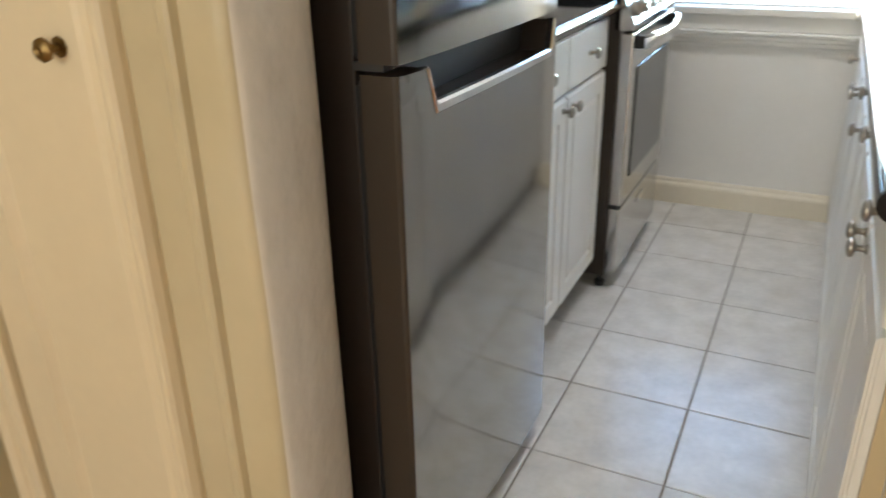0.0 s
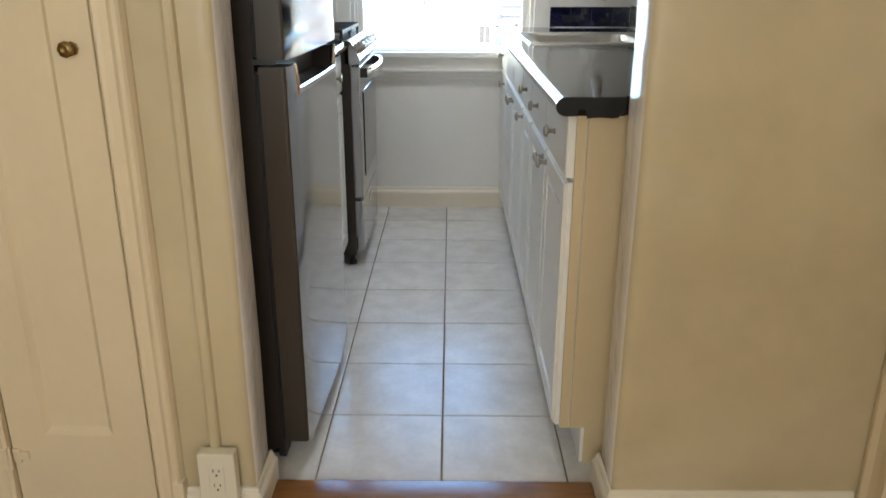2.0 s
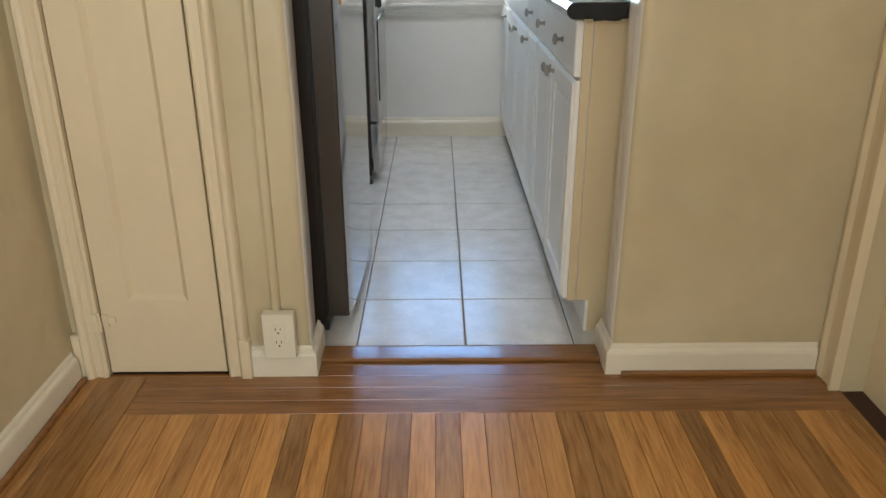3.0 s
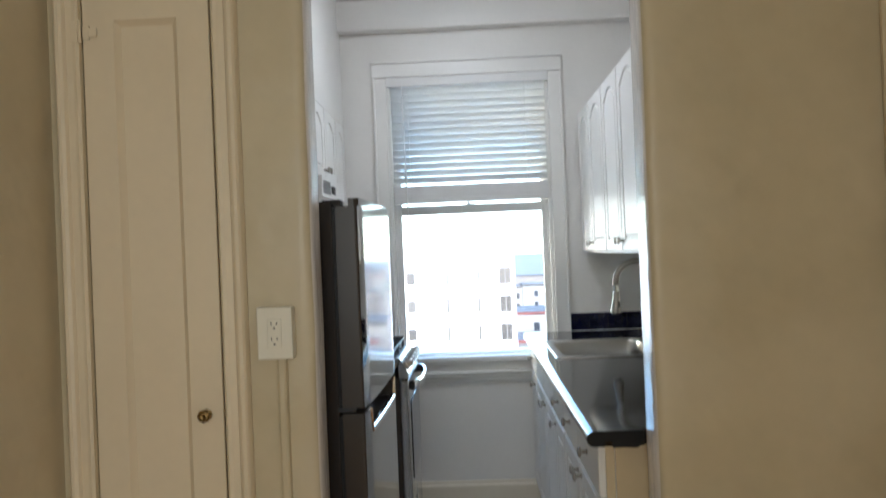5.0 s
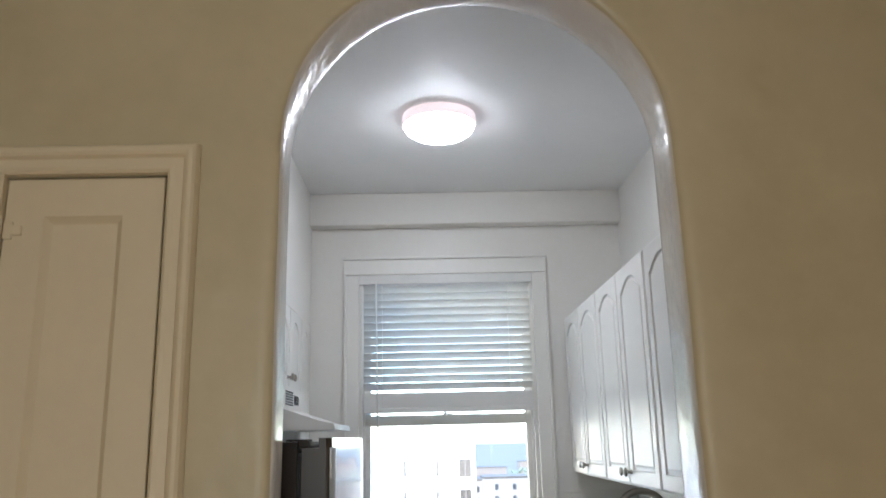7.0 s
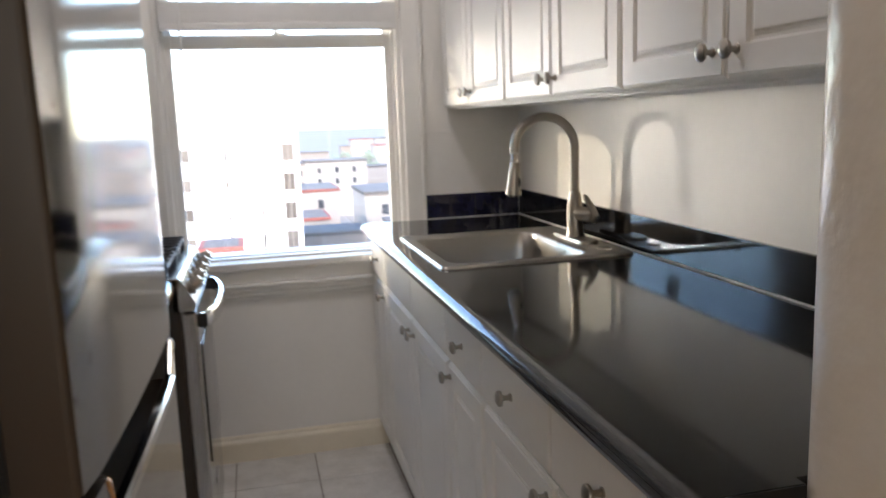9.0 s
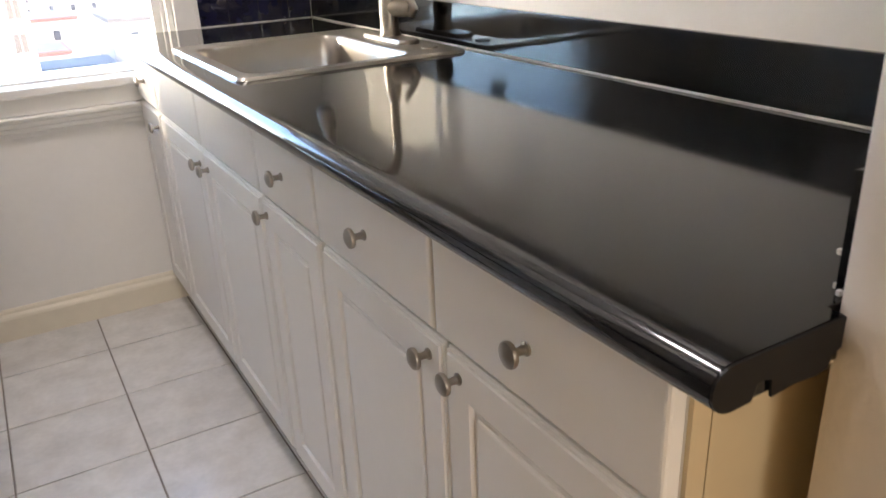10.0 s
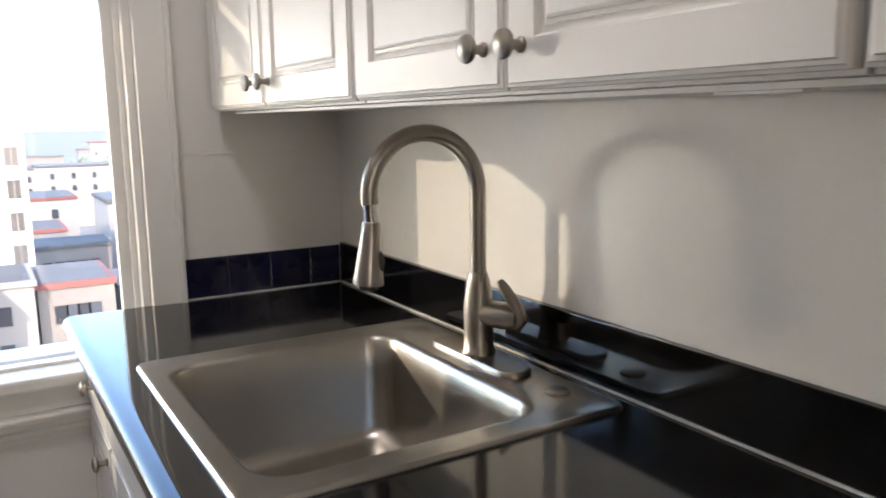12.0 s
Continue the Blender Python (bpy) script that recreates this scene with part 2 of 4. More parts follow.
# ---- building helpers ----
def box(bm, x0, x1, y0, y1, z0, z1, b=0.0, seg=2):
    m = Matrix.LocRotScale(((x0 + x1) / 2, (y0 + y1) / 2, (z0 + z1) / 2), None, (abs(x1 - x0), abs(y1 - y0), abs(z1 - z0)))
    vs = bmesh.ops.create_cube(bm, size=1, matrix=m)["verts"]
    if b:
        es = list({e for v in vs for e in v.link_edges})
        bmesh.ops.bevel(bm, geom=es, offset=b, segments=seg, profile=0.6, affect="EDGES")
    return bm


def boxes(*dims, b=0.0):
    bm = bmesh.new()
    for d in dims:
        box(bm, *d, b=b)
    return bm


def bridge(bm, loops, closed=True, cap_first=False, cap_last=True):
    """Skin between rings of points of one count."""
    rings = [[bm.verts.new(p) for p in lp] for lp in loops]
    n = len(rings[0])
    for a, b in zip(rings, rings[1:]):
        for i in range(n if closed else n - 1):
            j = (i + 1) % n
            bm.faces.new((a[i], a[j], b[j], b[i]))
    if cap_first:
        bm.faces.new(list(reversed(rings[0])))
    if cap_last:
        bm.faces.new(rings[-1])
    return rings


def prism(bm, pts, axis, a0, a1):
    """A profile drawn across an axis and drawn out along it."""
    place = {"x": lambda p, a: (a, p[0], p[1]), "y": lambda p, a: (p[0], a, p[1]), "z": lambda p, a: (p[0], p[1], a)}[axis]
    bridge(bm, [[place(p, a) for p in pts] for a in (a0, a1)], cap_first=True)
    bmesh.ops.recalc_face_normals(bm, faces=bm.faces)
    return bm


def lathe(bm, prof, origin, axis, seg=20):
    """prof: (radius, height) rows turned about the axis."""
    q = Vector((0, 0, 1)).rotation_difference(Vector(axis))
    o = Vector(origin)
    loops = [[o + q @ Vector((max(r, 1e-4) * math.cos(2 * math.pi * i / seg), max(r, 1e-4) * math.sin(2 * math.pi * i / seg), h)) for i in range(seg)] for r, h in prof]
    bridge(bm, loops, cap_first=True)
    bmesh.ops.recalc_face_normals(bm, faces=bm.faces)
    return bm


def tube(bm, pts, radii, seg=14):
    pts = [Vector(p) for p in pts]
    if not isinstance(radii, (list, tuple)):
        radii = [radii] * len(pts)
    loops, side = [], None
    for i, p in enumerate(pts):
        d = (pts[min(i + 1, len(pts) - 1)] - pts[max(i - 1, 0)]).normalized()
        if side is None:
            side = d.orthogonal().normalized()
        side = (side - d * side.dot(d)).normalized()
        up = d.cross(side)
        loops.append([p + radii[i] * (side * math.cos(2 * math.pi * k / seg) + up * math.sin(2 * math.pi * k / seg)) for k in range(seg)])
    bridge(bm, loops, cap_first=True)
    bmesh.ops.recalc_face_normals(bm, faces=bm.faces)
    return bm


def rounded(x0, x1, y0, y1, r, n=6):
    """Outline of a rectangle with round corners."""
    out = []
    for cx, cy, a in ((x1 - r, y1 - r, 0), (x0 + r, y1 - r, 90), (x0 + r, y0 + r, 180), (x1 - r, y0 + r, 270)):
        for k in range(n + 1):
            t = radians(a + 90 * k / n)
            out.append((cx + r * math.cos(t), cy + r * math.sin(t)))
    return out


ROUND = {"bowl", "knob", "gooseneck", "faucet_body", "spray_head", "chrome_collar", "nozzle", "handle_hub", "lever", "drain", "hole_cover", "deck_plate",
         "burner_knob", "burner", "foot", "base_ring", "diffuser", "bowl", "ladder_cord", "tilt_wand", "spray_button", "handle", "grip_lip",
         "trunk", "slat", "worktop", "countertop", "wall_arch", "screw", "sash_lock"}


def mesh_of(name, bm, materials, smooth=True):
    me = bpy.data.meshes.new(name)
    bm.normal_update()
    bm.to_mesh(me)
    bm.free()
    for m in materials if isinstance(materials, (list, tuple)) else [materials]:
        me.materials.append(m)
    if smooth:
        for p in me.polygons:
            p.use_smooth = True
        me.set_sharp_from_angle(angle=radians(42 if name in ROUND else 13))
    return me


def part(name, bm, material, parent, label=""):
    ob = new(name, mesh_of(name, bm, material))
    if parent:
        ob.parent = parent
        ob.matrix_parent_inverse = (Matrix.Translation(parent.location) if parent.parent is None else parent.matrix_parent_inverse.inverted()).inverted() if parent.type == "EMPTY" else Matrix.Identity(4)
    if label:
        ob["label"] = label
    return ob


def thing(name, at, label, category, group="", kind=""):
    ob = new(name)
    ob.empty_display_size = 0.05
    ob.location = at
    return tagged(ob, label, category, group, kind)


def solid(name, bm, material, label, category, group="", kind=""):
    return tagged(new(name, mesh_of(name, bm, material)), label, category, group, kind)


def structure(name, bm, material, label="", category=""):
    return tagged(new(name, mesh_of(name, bm, material)), label, category, kind="structure")


SIDE = {"-x": lambda f: (lambda u, v, w: (f - w, u, v)), "+x": lambda f: (lambda u, v, w: (f + w, u, v)), "-y": lambda f: (lambda u, v, w: (u, f - w, v))}


def panel(bm, side, front, u0, u1, v0, v1, t, frame_w=0.055, arch=0.0, steps=None, n=14):
    """A raised-panel door or drawer front; side: the way it faces; front: the plane of its back."""
    put = SIDE[side](front)

    def ring(ins, rise, w):
        a0, a1, b0, b1 = u0 + ins, u1 - ins, v0 + ins, v1 - ins
        pts = [(a0, b0), (a1, b0)]
        for k in range(n + 1):
            f = k / n
            u = a1 + (a0 - a1) * f
            pts.append((u, b1 - rise * (1 - math.sin(math.pi * f)) if rise else b1))
        return [put(u, v, w) for u, v in pts]
    steps = steps if steps is not None else ((0, 0), (0.003, -0.0065), (0.010, -0.0080), (0.0108, -0.0055), (0.0150, -0.0048), (0.0158, -0.0022), (0.0190, -0.0010))
    loops = [ring(0, 0, 0), ring(0, 0, t - 0.008), ring(0.0025, 0, t - 0.0065), ring(0.0032, 0, t - 0.0035), ring(0.0065, 0, t - 0.0028), ring(0.0075, 0, t)]
    if not frame_w:
        loops = [ring(0, 0, 0), ring(0, 0, t - 0.005), ring(0.0012, 0, t - 0.0022), ring(0.0035, 0, t - 0.0006), ring(0.006, 0, t)]
    else:
        for d, h in steps:
            loops.append(ring(frame_w + d, arch, t + h))
    bridge(bm, loops, cap_first=True)
    bmesh.ops.recalc_face_normals(bm, faces=bm.faces)
    return bm


def knob_bm(at, axis, s=1.0):
    prof = [(0.008, 0.0), (0.0082, 0.002), (0.0055, 0.004), (0.0048, 0.012), (0.0062, 0.016), (0.0145, 0.0195), (0.0155, 0.0225), (0.0145, 0.0255), (0.009, 0.0285), (0.002, 0.0295)]
    return lathe(bmesh.new(), [(r * s, h * s) for r, h in prof], at, axis, 18)


# ---- the arch wall between hall and kitchen ----
AX, AR, AZ = 0.1225, 0.389, 2.097        # arch: middle, radius, springing height
FLOOR_H = 0.005                        # hall floor
TOP = 2.785                             # ceiling


HY = -0.03                              # plane of the wall on the hall side
before_hall = set(scene.objects)


def arch_path(off):
    """Points up one jamb, over the arch and down the other, moved outwards by off."""
    pts = []
    for k in range(13):
        z = -0.02 + (AZ + 0.02) * k / 12
        pts.append((AX - AR - off, z))
    for k in range(1, 32):
        t = math.pi - math.pi * k / 32
        pts.append((AX + (AR + off) * math.cos(t), AZ + (AR + off) * math.sin(t)))
    for k in range(13):
        z = AZ - (AZ + 0.02) * k / 12
        pts.append((AX + AR + off, z))
    return pts


def wobble(p, y, s):
    d = noise.noise_vector(Vector((p[0] * 4, y * 9, p[1] * 4))) * s
    return (p[0] + d.x, y + d.y * 0.4, p[1] + d.z)


bm = bmesh.new()
x0, x1, zt = -0.33, 0.60, 2.8
outer = []
for px, pz in arch_path(0.0):
    if pz <= AZ + 1e-6:
        outer.append((x0 if px < AX else x1, pz))
    else:
        dx, dz = px - AX, pz - AZ
        s = min(((x1 if dx > 0 else x0) - AX) / dx if abs(dx) > 1e-6 else 1e9, (zt - AZ) / dz)
        outer.append((AX + dx * s, AZ + dz * s))
loops = [[(px, 0.0, pz) for px, pz in outer]]
for off, y in ((0.032, 0.0), (0.020, 0.0005), (0.010, 0.003), (0.003, 0.009), (0.0, 0.020), (0.002, 0.06), (0.005, 0.10), (0.008, 0.14), (0.011, 0.165), (0.017, 0.178), (0.028, 0.1795), (0.036, 0.18)):
    loops.append([wobble(p, y, 0.0035) for p in arch_path(off)])
loops.append([(px, 0.18, pz) for px, pz in outer])
rings = bridge(bm, loops, closed=False, cap_last=False)
# the two upper corners between the ring and the rectangle
for y in (0.0, 0.18):
    row = rings[0] if y == 0 else rings[-1]
    for cx in (x0, x1):
        near = [v for v in row if abs(v.co.z - zt) < 1e-4]
        side_v = [v for v in row if abs(v.co.x - cx) < 1e-4]
        a = min(near, key=lambda v: abs(v.co.x - cx))
        b = max(side_v, key=lambda v: v.co.z)
        if a is not b:
            c = bm.verts.new((cx, y, zt))
            bm.faces.new((a, b, c))
bmesh.ops.recalc_face_normals(bm, faces=bm.faces)
for f in bm.faces:
    f.material_index = 1 if f.calc_center_median().y > 0.012 else 0
wall_arch = structure("wall_arch", bm, [HALL_WALL, JAMB], "uneven cream plaster wall with a round arched opening", "wall")
for side_x in ((-0.92, -0.791), (-0.480, -0.33), (0.60, 1.12)):
    structure("wall_hall", boxes((side_x[0], side_x[1], 0, 0.16, -0.05, 2.8)), HALL_WALL, "uneven cream plaster hall wall beside the arch", "wall")
structure("wall_hall", boxes((-0.791, -0.480, 0, 0.16, 2.033, 2.8)), HALL_WALL, "cream plaster wall above the narrow closet door", "wall")
structure("wall_kitchen_near", boxes((-1.0, -0.33, 0.16, 0.18, -0.05, 2.8), (0.60, 1.15, 0.16, 0.18, -0.05, 2.8)), WHITE_WALL, "white painted kitchen side of the arch wall", "wall")

# ---- hall shell ----
structure("wall_hall_west", boxes((-1.05, -0.870, -3.6, 0.0, -0.05, 2.8)), HALL_WALL, "cream plaster hall wall", "wall")
# the far opening is out of view, added for the side lamp
structure("wall_hall_east", boxes((1.065, 1.25, -0.10, 0.0, -0.05, 2.8), (1.065, 1.25, -0.95, -0.10, 2.0, 2.8), (1.065, 1.25, -1.72, -0.95, -0.05, 2.8), (1.065, 1.25, -2.02, -1.72, -0.05, 2.8), (1.065, 1.25, -2.92, -2.02, 2.05, 2.8), (1.065, 1.25, -3.6, -2.92, -0.05, 2.8)), HALL_WALL, "cream plaster hall wall with a doorway and an added opening for the side lamp", "wall")
# unseen back wall; its opening is added to hold the back lamp
structure("wall_hall_back", boxes((-1.05, -0.76, -3.6, -3.45, -0.05, 2.8), (0.26, 1.25, -3.6, -3.45, -0.05, 2.8), (-0.76, 0.26, -3.6, -3.45, 2.22, 2.8), (-0.76, 0.26, -3.6, -3.45, -0.05, 0.88)), HALL_WALL, "unseen cream plaster wall with an opening added for the back lamp", "wall")
# unseen wall added only to stop sunlight entering the back opening
structure("wall_sun_block", boxes((-1.05, 1.25, -3.76, -3.66, -0.05, 2.9)), HALL_WALL, "unseen plain wall added behind the back opening to keep the sun out", "wall")
structure("ceiling_hall", boxes((-1.05, 1.25, -3.6, 0.16, 2.8, 2.9)), CEIL, "plain white hall ceiling", "ceiling")

# doorway casing and door in the east wall
bm = bmesh.new()
prof = [(1.065, -0.004), (1.045, -0.004), (1.041, -0.022), (1.048, -0.038), (1.048, -0.082), (1.039, -0.088), (1.039, -0.10), (1.065, -0.10)]
prism(bm, [(a, b) for a, b in prof], "z", FLOOR_H, 2.0)
prism(bm, [(a, -0.95 - 0.10 - b) for a, b in prof], "z", FLOOR_H, 2.0)
box(bm, 1.040, 1.065, -1.05, -0.004, 2.0, 2.08, b=0.004)
structure("trim_doorway_casing", bm, HALL_TRIM, "cream moulded doorway casing", "trim")
door = thing("door_2", (1.14, -0.5, FLOOR_H), "cream painted closed hall door", "door", kind="structure")
part("leaf", boxes((1.125, 1.16, -0.95, -0.10, FLOOR_H - 0.003, 2.0), b=0.003), HALL_TRIM, door)
# unseen wall added to close the opening behind the side lamp
structure("wall_lamp_backing", boxes((1.255, 1.30, -3.1, -1.85, -0.05, 2.2)), HALL_WALL, "unseen plain wall added behind the side lamp opening", "wall")


# baseboards of the hall
def baseboard(name, pts, material, z0, h=0.088, t=0.017):
    """A moulded board along a line of plan points; the room lies to the left of the way along it."""
    bm = bmesh.new()
    prof = [(0, 0), (t, 0), (t, h * 0.70), (t * 0.88, h * 0.78), (t * 0.5, h * 0.86), (t * 0.42, h * 0.94), (t * 0.2, h), (0, h)]
    loops = []
    for i, p in enumerate(pts):
        p = Vector((p[0], p[1]))
        nrm = []
        if i > 0:
            d = (p - Vector(pts[i - 1])).normalized()
            nrm.append(Vector((-d.y, d.x)))
        if i < len(pts) - 1:
            d = (Vector(pts[i + 1]) - p).normalized()
            nrm.append(Vector((-d.y, d.x)))
        nn = sum(nrm, Vector((0, 0))).normalized()
        k = 1 / max(0.3, nn.dot(nrm[0]))
        loops.append([(p.x + nn.x * o * k, p.y + nn.y * o * k, z0 + z) for o, z in prof])
    bridge(bm, loops, cap_first=True)
    bmesh.ops.recalc_face_normals(bm, faces=bm.faces)
    return structure(name, bm, material, "white painted moulded baseboard with soft worn edges", "baseboard")


baseboard("baseboard", [(AX - AR - 0.001, 0.14), (AX - AR - 0.001, 0.0), (-0.417, 0.0)], BASE_PAINT, FLOOR_H, 0.083)
baseboard("baseboard", [(1.04, 0.0), (AX + AR + 0.001, 0.0), (AX + AR + 0.001, 0.14)], BASE_PAINT, FLOOR_H, 0.083)
baseboard("baseboard", [(-0.870, -0.03), (-0.870, -3.4)], BASE_PAINT, FLOOR_H, 0.083)
structure("trim_shoe_moulding", boxes((0.535, 1.04, -0.032, -0.017, FLOOR_H, FLOOR_H + 0.013), (-0.852, -0.838, -3.4, -0.03, FLOOR_H, FLOOR_H + 0.013), b=0.004), OAK_X, "dark varnished wooden shoe moulding", "trim")

# ---- closet door in the arch wall ----
bm = bmesh.new()
cas = [(0.001, 0), (0, -0.014), (0.006, -0.019), (0.014, -0.016), (0.030, -0.015), (0.035, -0.023), (0.042, -0.027), (0.050, -0.027), (0.055, -0.022), (0.059, -0.010), (0.059, 0)]
L0, L1, ZT = -0.791, -0.479, 2.034
loops = []
for (px, pz), (sx, sz) in zip(((L0, FLOOR_H), (L0, ZT), (L1, ZT), (L1, FLOOR_H)), ((-1, 0), (-1, 1), (1, 1), (1, 0))):
    loops.append([(px + sx * u, v, pz + sz * u) for u, v in cas])
bridge(bm, loops, cap_first=True)
bmesh.ops.recalc_face_normals(bm, faces=bm.faces)
structure("trim_closet_casing", bm, HALL_TRIM, "cream moulded casing round the closet door", "trim")
bm = boxes((-0.442, -0.416, -0.030, 0, FLOOR_H, 0.115), (-0.868, -0.825, -0.022, 0, FLOOR_H, 0.13), b=0.004)
structure("trim_plinth_block", bm, HALL_TRIM, "cream plinth block at the foot of the casing", "trim")
closet = thing("door_1", (-0.665, 0.0, FLOOR_H), "narrow cream painted closet door with one recessed panel, closed", "door", kind="structure")
bm = bmesh.new()
put = SIDE["-y"](0.03)
du0, du1, dv0, dv1, dt = -0.7885, -0.4872, FLOOR_H + 0.006, 2.0290, 0.031
ps = [(du0, du1, dv0, dv1, 0), (du0, du1, dv0, dv1, dt - 0.002), (du0 + 0.002, du1 - 0.002, dv0 + 0.002, dv1 - 0.002, dt),
      (-0.714, -0.564, 0.215, 1.953, dt), (-0.711, -0.567, 0.218, 1.950, dt - 0.004), (-0.703, -0.575, 0.226, 1.942, dt - 0.011), (-0.701, -0.577, 0.228, 1.940, dt - 0.013)]
bridge(bm, [[put(a, c, w), put(b, c, w), put(b, d, w), put(a, d, w)] for a, b, c, d, w in [(p[0], p[1], p[2], p[3], p[4]) for p in ps]], cap_first=True)
bmesh.ops.recalc_face_normals(bm, faces=bm.faces)
leaf = part("leaf", bm, HALL_TRIM, closet)
kb = lathe(bmesh.new(), [(0.013, 0), (0.013, 0.002), (0.006, 0.004), (0.005, 0.014), (0.008, 0.017), (0.0145, 0.021), (0.015, 0.026), (0.012, 0.029), (0.007, 0.0305), (0.005, 0.029)], (-0.527, -0.001, 1.023), (0, -1, 0), 8)
part("knob", kb, BRASS, leaf, "faceted aged brass knob")
for hz in (1.926, 0.165):
    bm = boxes((-0.807, -0.791, -0.021, -0.0165, hz - 0.025, hz + 0.025), (-0.787, -0.770, -0.0065, -0.001, hz - 0.017, hz + 0.017), (-0.771, -0.752, -0.0060, -0.001, hz - 0.010, hz + 0.010), b=0.0018)
    lathe(bm, [(0.004, -0.027), (0.004, 0.027)], (-0.789, -0.014, hz), (0, 0, 1), 10)
    part("hinge", bm, HALL_TRIM, leaf, "painted-over butterfly hinge")


# outlets and their surface conduit
def outlet(at, w, h, depth, label):
    ob = thing("wall_outlet", at, label, "outlet")
    x, y, z = at
    box_bm = boxes((x - w / 2, x + w / 2, y - depth, y, z - h / 2, z + h / 2), b=0.003)
    body = part("cover_plate", box_bm, PLASTIC, ob)
    face = part("receptacle", boxes((x - 0.0165, x + 0.0165, y - depth - 0.0025, y - depth + 0.001, z - 0.034, z + 0.034), b=0.002), PLASTIC, ob)
    for s in (-1, 1):
        part("slot", boxes((x - 0.0075, x - 0.0055, y - depth - 0.0029, y - depth - 0.0012, z + s * 0.018 + 0.001, z + s * 0.018 + 0.009),
                           (x + 0.0050, x + 0.0072, y - depth - 0.0029, y - depth - 0.0012, z + s * 0.018 + 0.002, z + s * 0.018 + 0.008)), SLOT, face)
        part("ground_hole", lathe(bmesh.new(), [(0.0026, 0), (0.0026, 0.0016)], (x, y - depth - 0.0013, z + s * 0.018 - 0.006), (0, -1, 0), 10), SLOT, face)
        part("screw", lathe(bmesh.new(), [(0.003, 0), (0.003, 0.001), (0.002, 0.0016)], (x, y - depth, z + s * 0.048), (0, -1, 0), 10), PLASTIC, body)
    return ob


outlet((-0.352, 0.0, 1.209), 0.081, 0.119, 0.036, "cream duplex wall outlet on a surface box above the conduit")
outlet((-0.336, -0.012, 0.135), 0.079, 0.124, 0.030, "cream duplex wall outlet set over the baseboard")
bm = bmesh.new()
prism(bm, [(-0.358, 0.0), (-0.355, -0.011), (-0.350, -0.014), (-0.340, -0.014), (-0.335, -0.011), (-0.332, 0.0)], "z", 0.196, 1.151)
structure("trim_wall_conduit", bm, HALL_WALL, "painted-over surface conduit running down between two outlets", "conduit")

# set the hall and its wall back to their plane
for ob in set(scene.objects) - before_hall:
    if ob.parent is None:
        ob.location.y += HY

# ---- kitchen shell ----
RX, LX, FY = 1.041, -0.87, 2.505
OX0, OX1, OZ0, OZ1 = -0.334, 0.562, 0.797, 2.358      # window opening
structure("wall_east", boxes((RX, RX + 0.15, 0.15, FY + 0.2, -0.05, TOP)), WHITE_WALL, "plain off-white painted kitchen wall", "wall")
structure("wall_west", boxes((LX - 0.15, LX, 0.15, FY + 0.2, -0.05, TOP)), WHITE_WALL, "plain off-white painted kitchen wall", "wall")
structure("wall_north", boxes((LX, OX0, FY, FY + 0.2, -0.05, TOP), (OX1, RX, FY, FY + 0.2, -0.05, TOP), (OX0, OX1, FY, FY + 0.2, OZ1, TOP), (OX0, OX1, FY, FY + 0.2, -0.05, OZ0 - 0.03)), WHITE_WALL, "off-white painted kitchen wall with a tall window", "wall")
structure("ceiling_kitchen", boxes((LX - 0.15, RX + 0.15, 0.13, FY + 0.2, TOP, TOP + 0.1)), CEIL, "white painted kitchen ceiling", "ceiling")
structure("beam", boxes((LX, RX, FY - 0.08, FY, 2.612, TOP), b=0.008), WHITE_WALL, "white ceiling beam along the window wall", "beam")
structure("soffit", boxes((LX, -0.585, 0.15, FY, 2.10, TOP), b=0.004), WHITE_WALL, "white boxed soffit above the wall cabinets", "soffit")
structure("wall_ledge", boxes((0.64, RX, FY - 0.003, FY, 1.252, 1.262), b=0.001), WHITE_WALL, "thin painted ridge on the wall", "trim")
baseboard("baseboard", [(0.45, FY), (-0.6, FY)], BASE_PAINT, 0.0, 0.105, 0.018)

# window
bm = boxes((-0.406, OX0, FY - 0.022, FY, OZ0, 2.357), (OX1, 0.634, FY - 0.022, FY, OZ0, 2.357), (-0.412, 0.641, FY - 0.024, FY, 2.359, 2.437), (-0.416, 0.646, FY - 0.032, FY, 2.438, 2.452), b=0.004)
box(bm, -0.410, -0.397, FY - 0.03, FY, OZ0, 2.357, b=0.003)
box(bm, 0.625, 0.638, FY - 0.03, FY, OZ0, 2.357, b=0.003)
structure("trim_window_casing", bm, TRIM, "white painted window casing with a flat head board", "trim")
win = thing("window_1", (0.1, FY + 0.08, OZ0), "white painted double-hung window, closed", "window", kind="structure")
part("window_sill", boxes((-0.43, 0.655, FY - 0.045, FY + 0.044, OZ0 - 0.028, OZ0), b=0.006), TRIM, win)
part("apron", boxes((-0.42, 0.645, FY - 0.02, FY, 0.715, OZ0 - 0.029), b=0.003), TRIM, win)
part("jamb_liner", boxes((OX0, OX0 + 0.018, FY, FY + 0.2, OZ0, OZ1), (OX1 - 0.018, OX1, FY, FY + 0.2, OZ0, OZ1), (OX0 + 0.018, OX1 - 0.018, FY, FY + 0.2, OZ1 - 0.018, OZ1), (OX0 + 0.018, OX1 - 0.018, FY + 0.1, FY + 0.2, OZ0 - 0.028, OZ0 + 0.01), b=0.002), TRIM, win)
part("parting_bead", boxes((OX0 + 0.018, OX0 + 0.030, FY + 0.03, FY + 0.043, OZ0, OZ1 - 0.018), (OX1 - 0.030, OX1 - 0.018, FY + 0.03, FY + 0.043, OZ0, OZ1 - 0.018), b=0.002), TRIM, win)


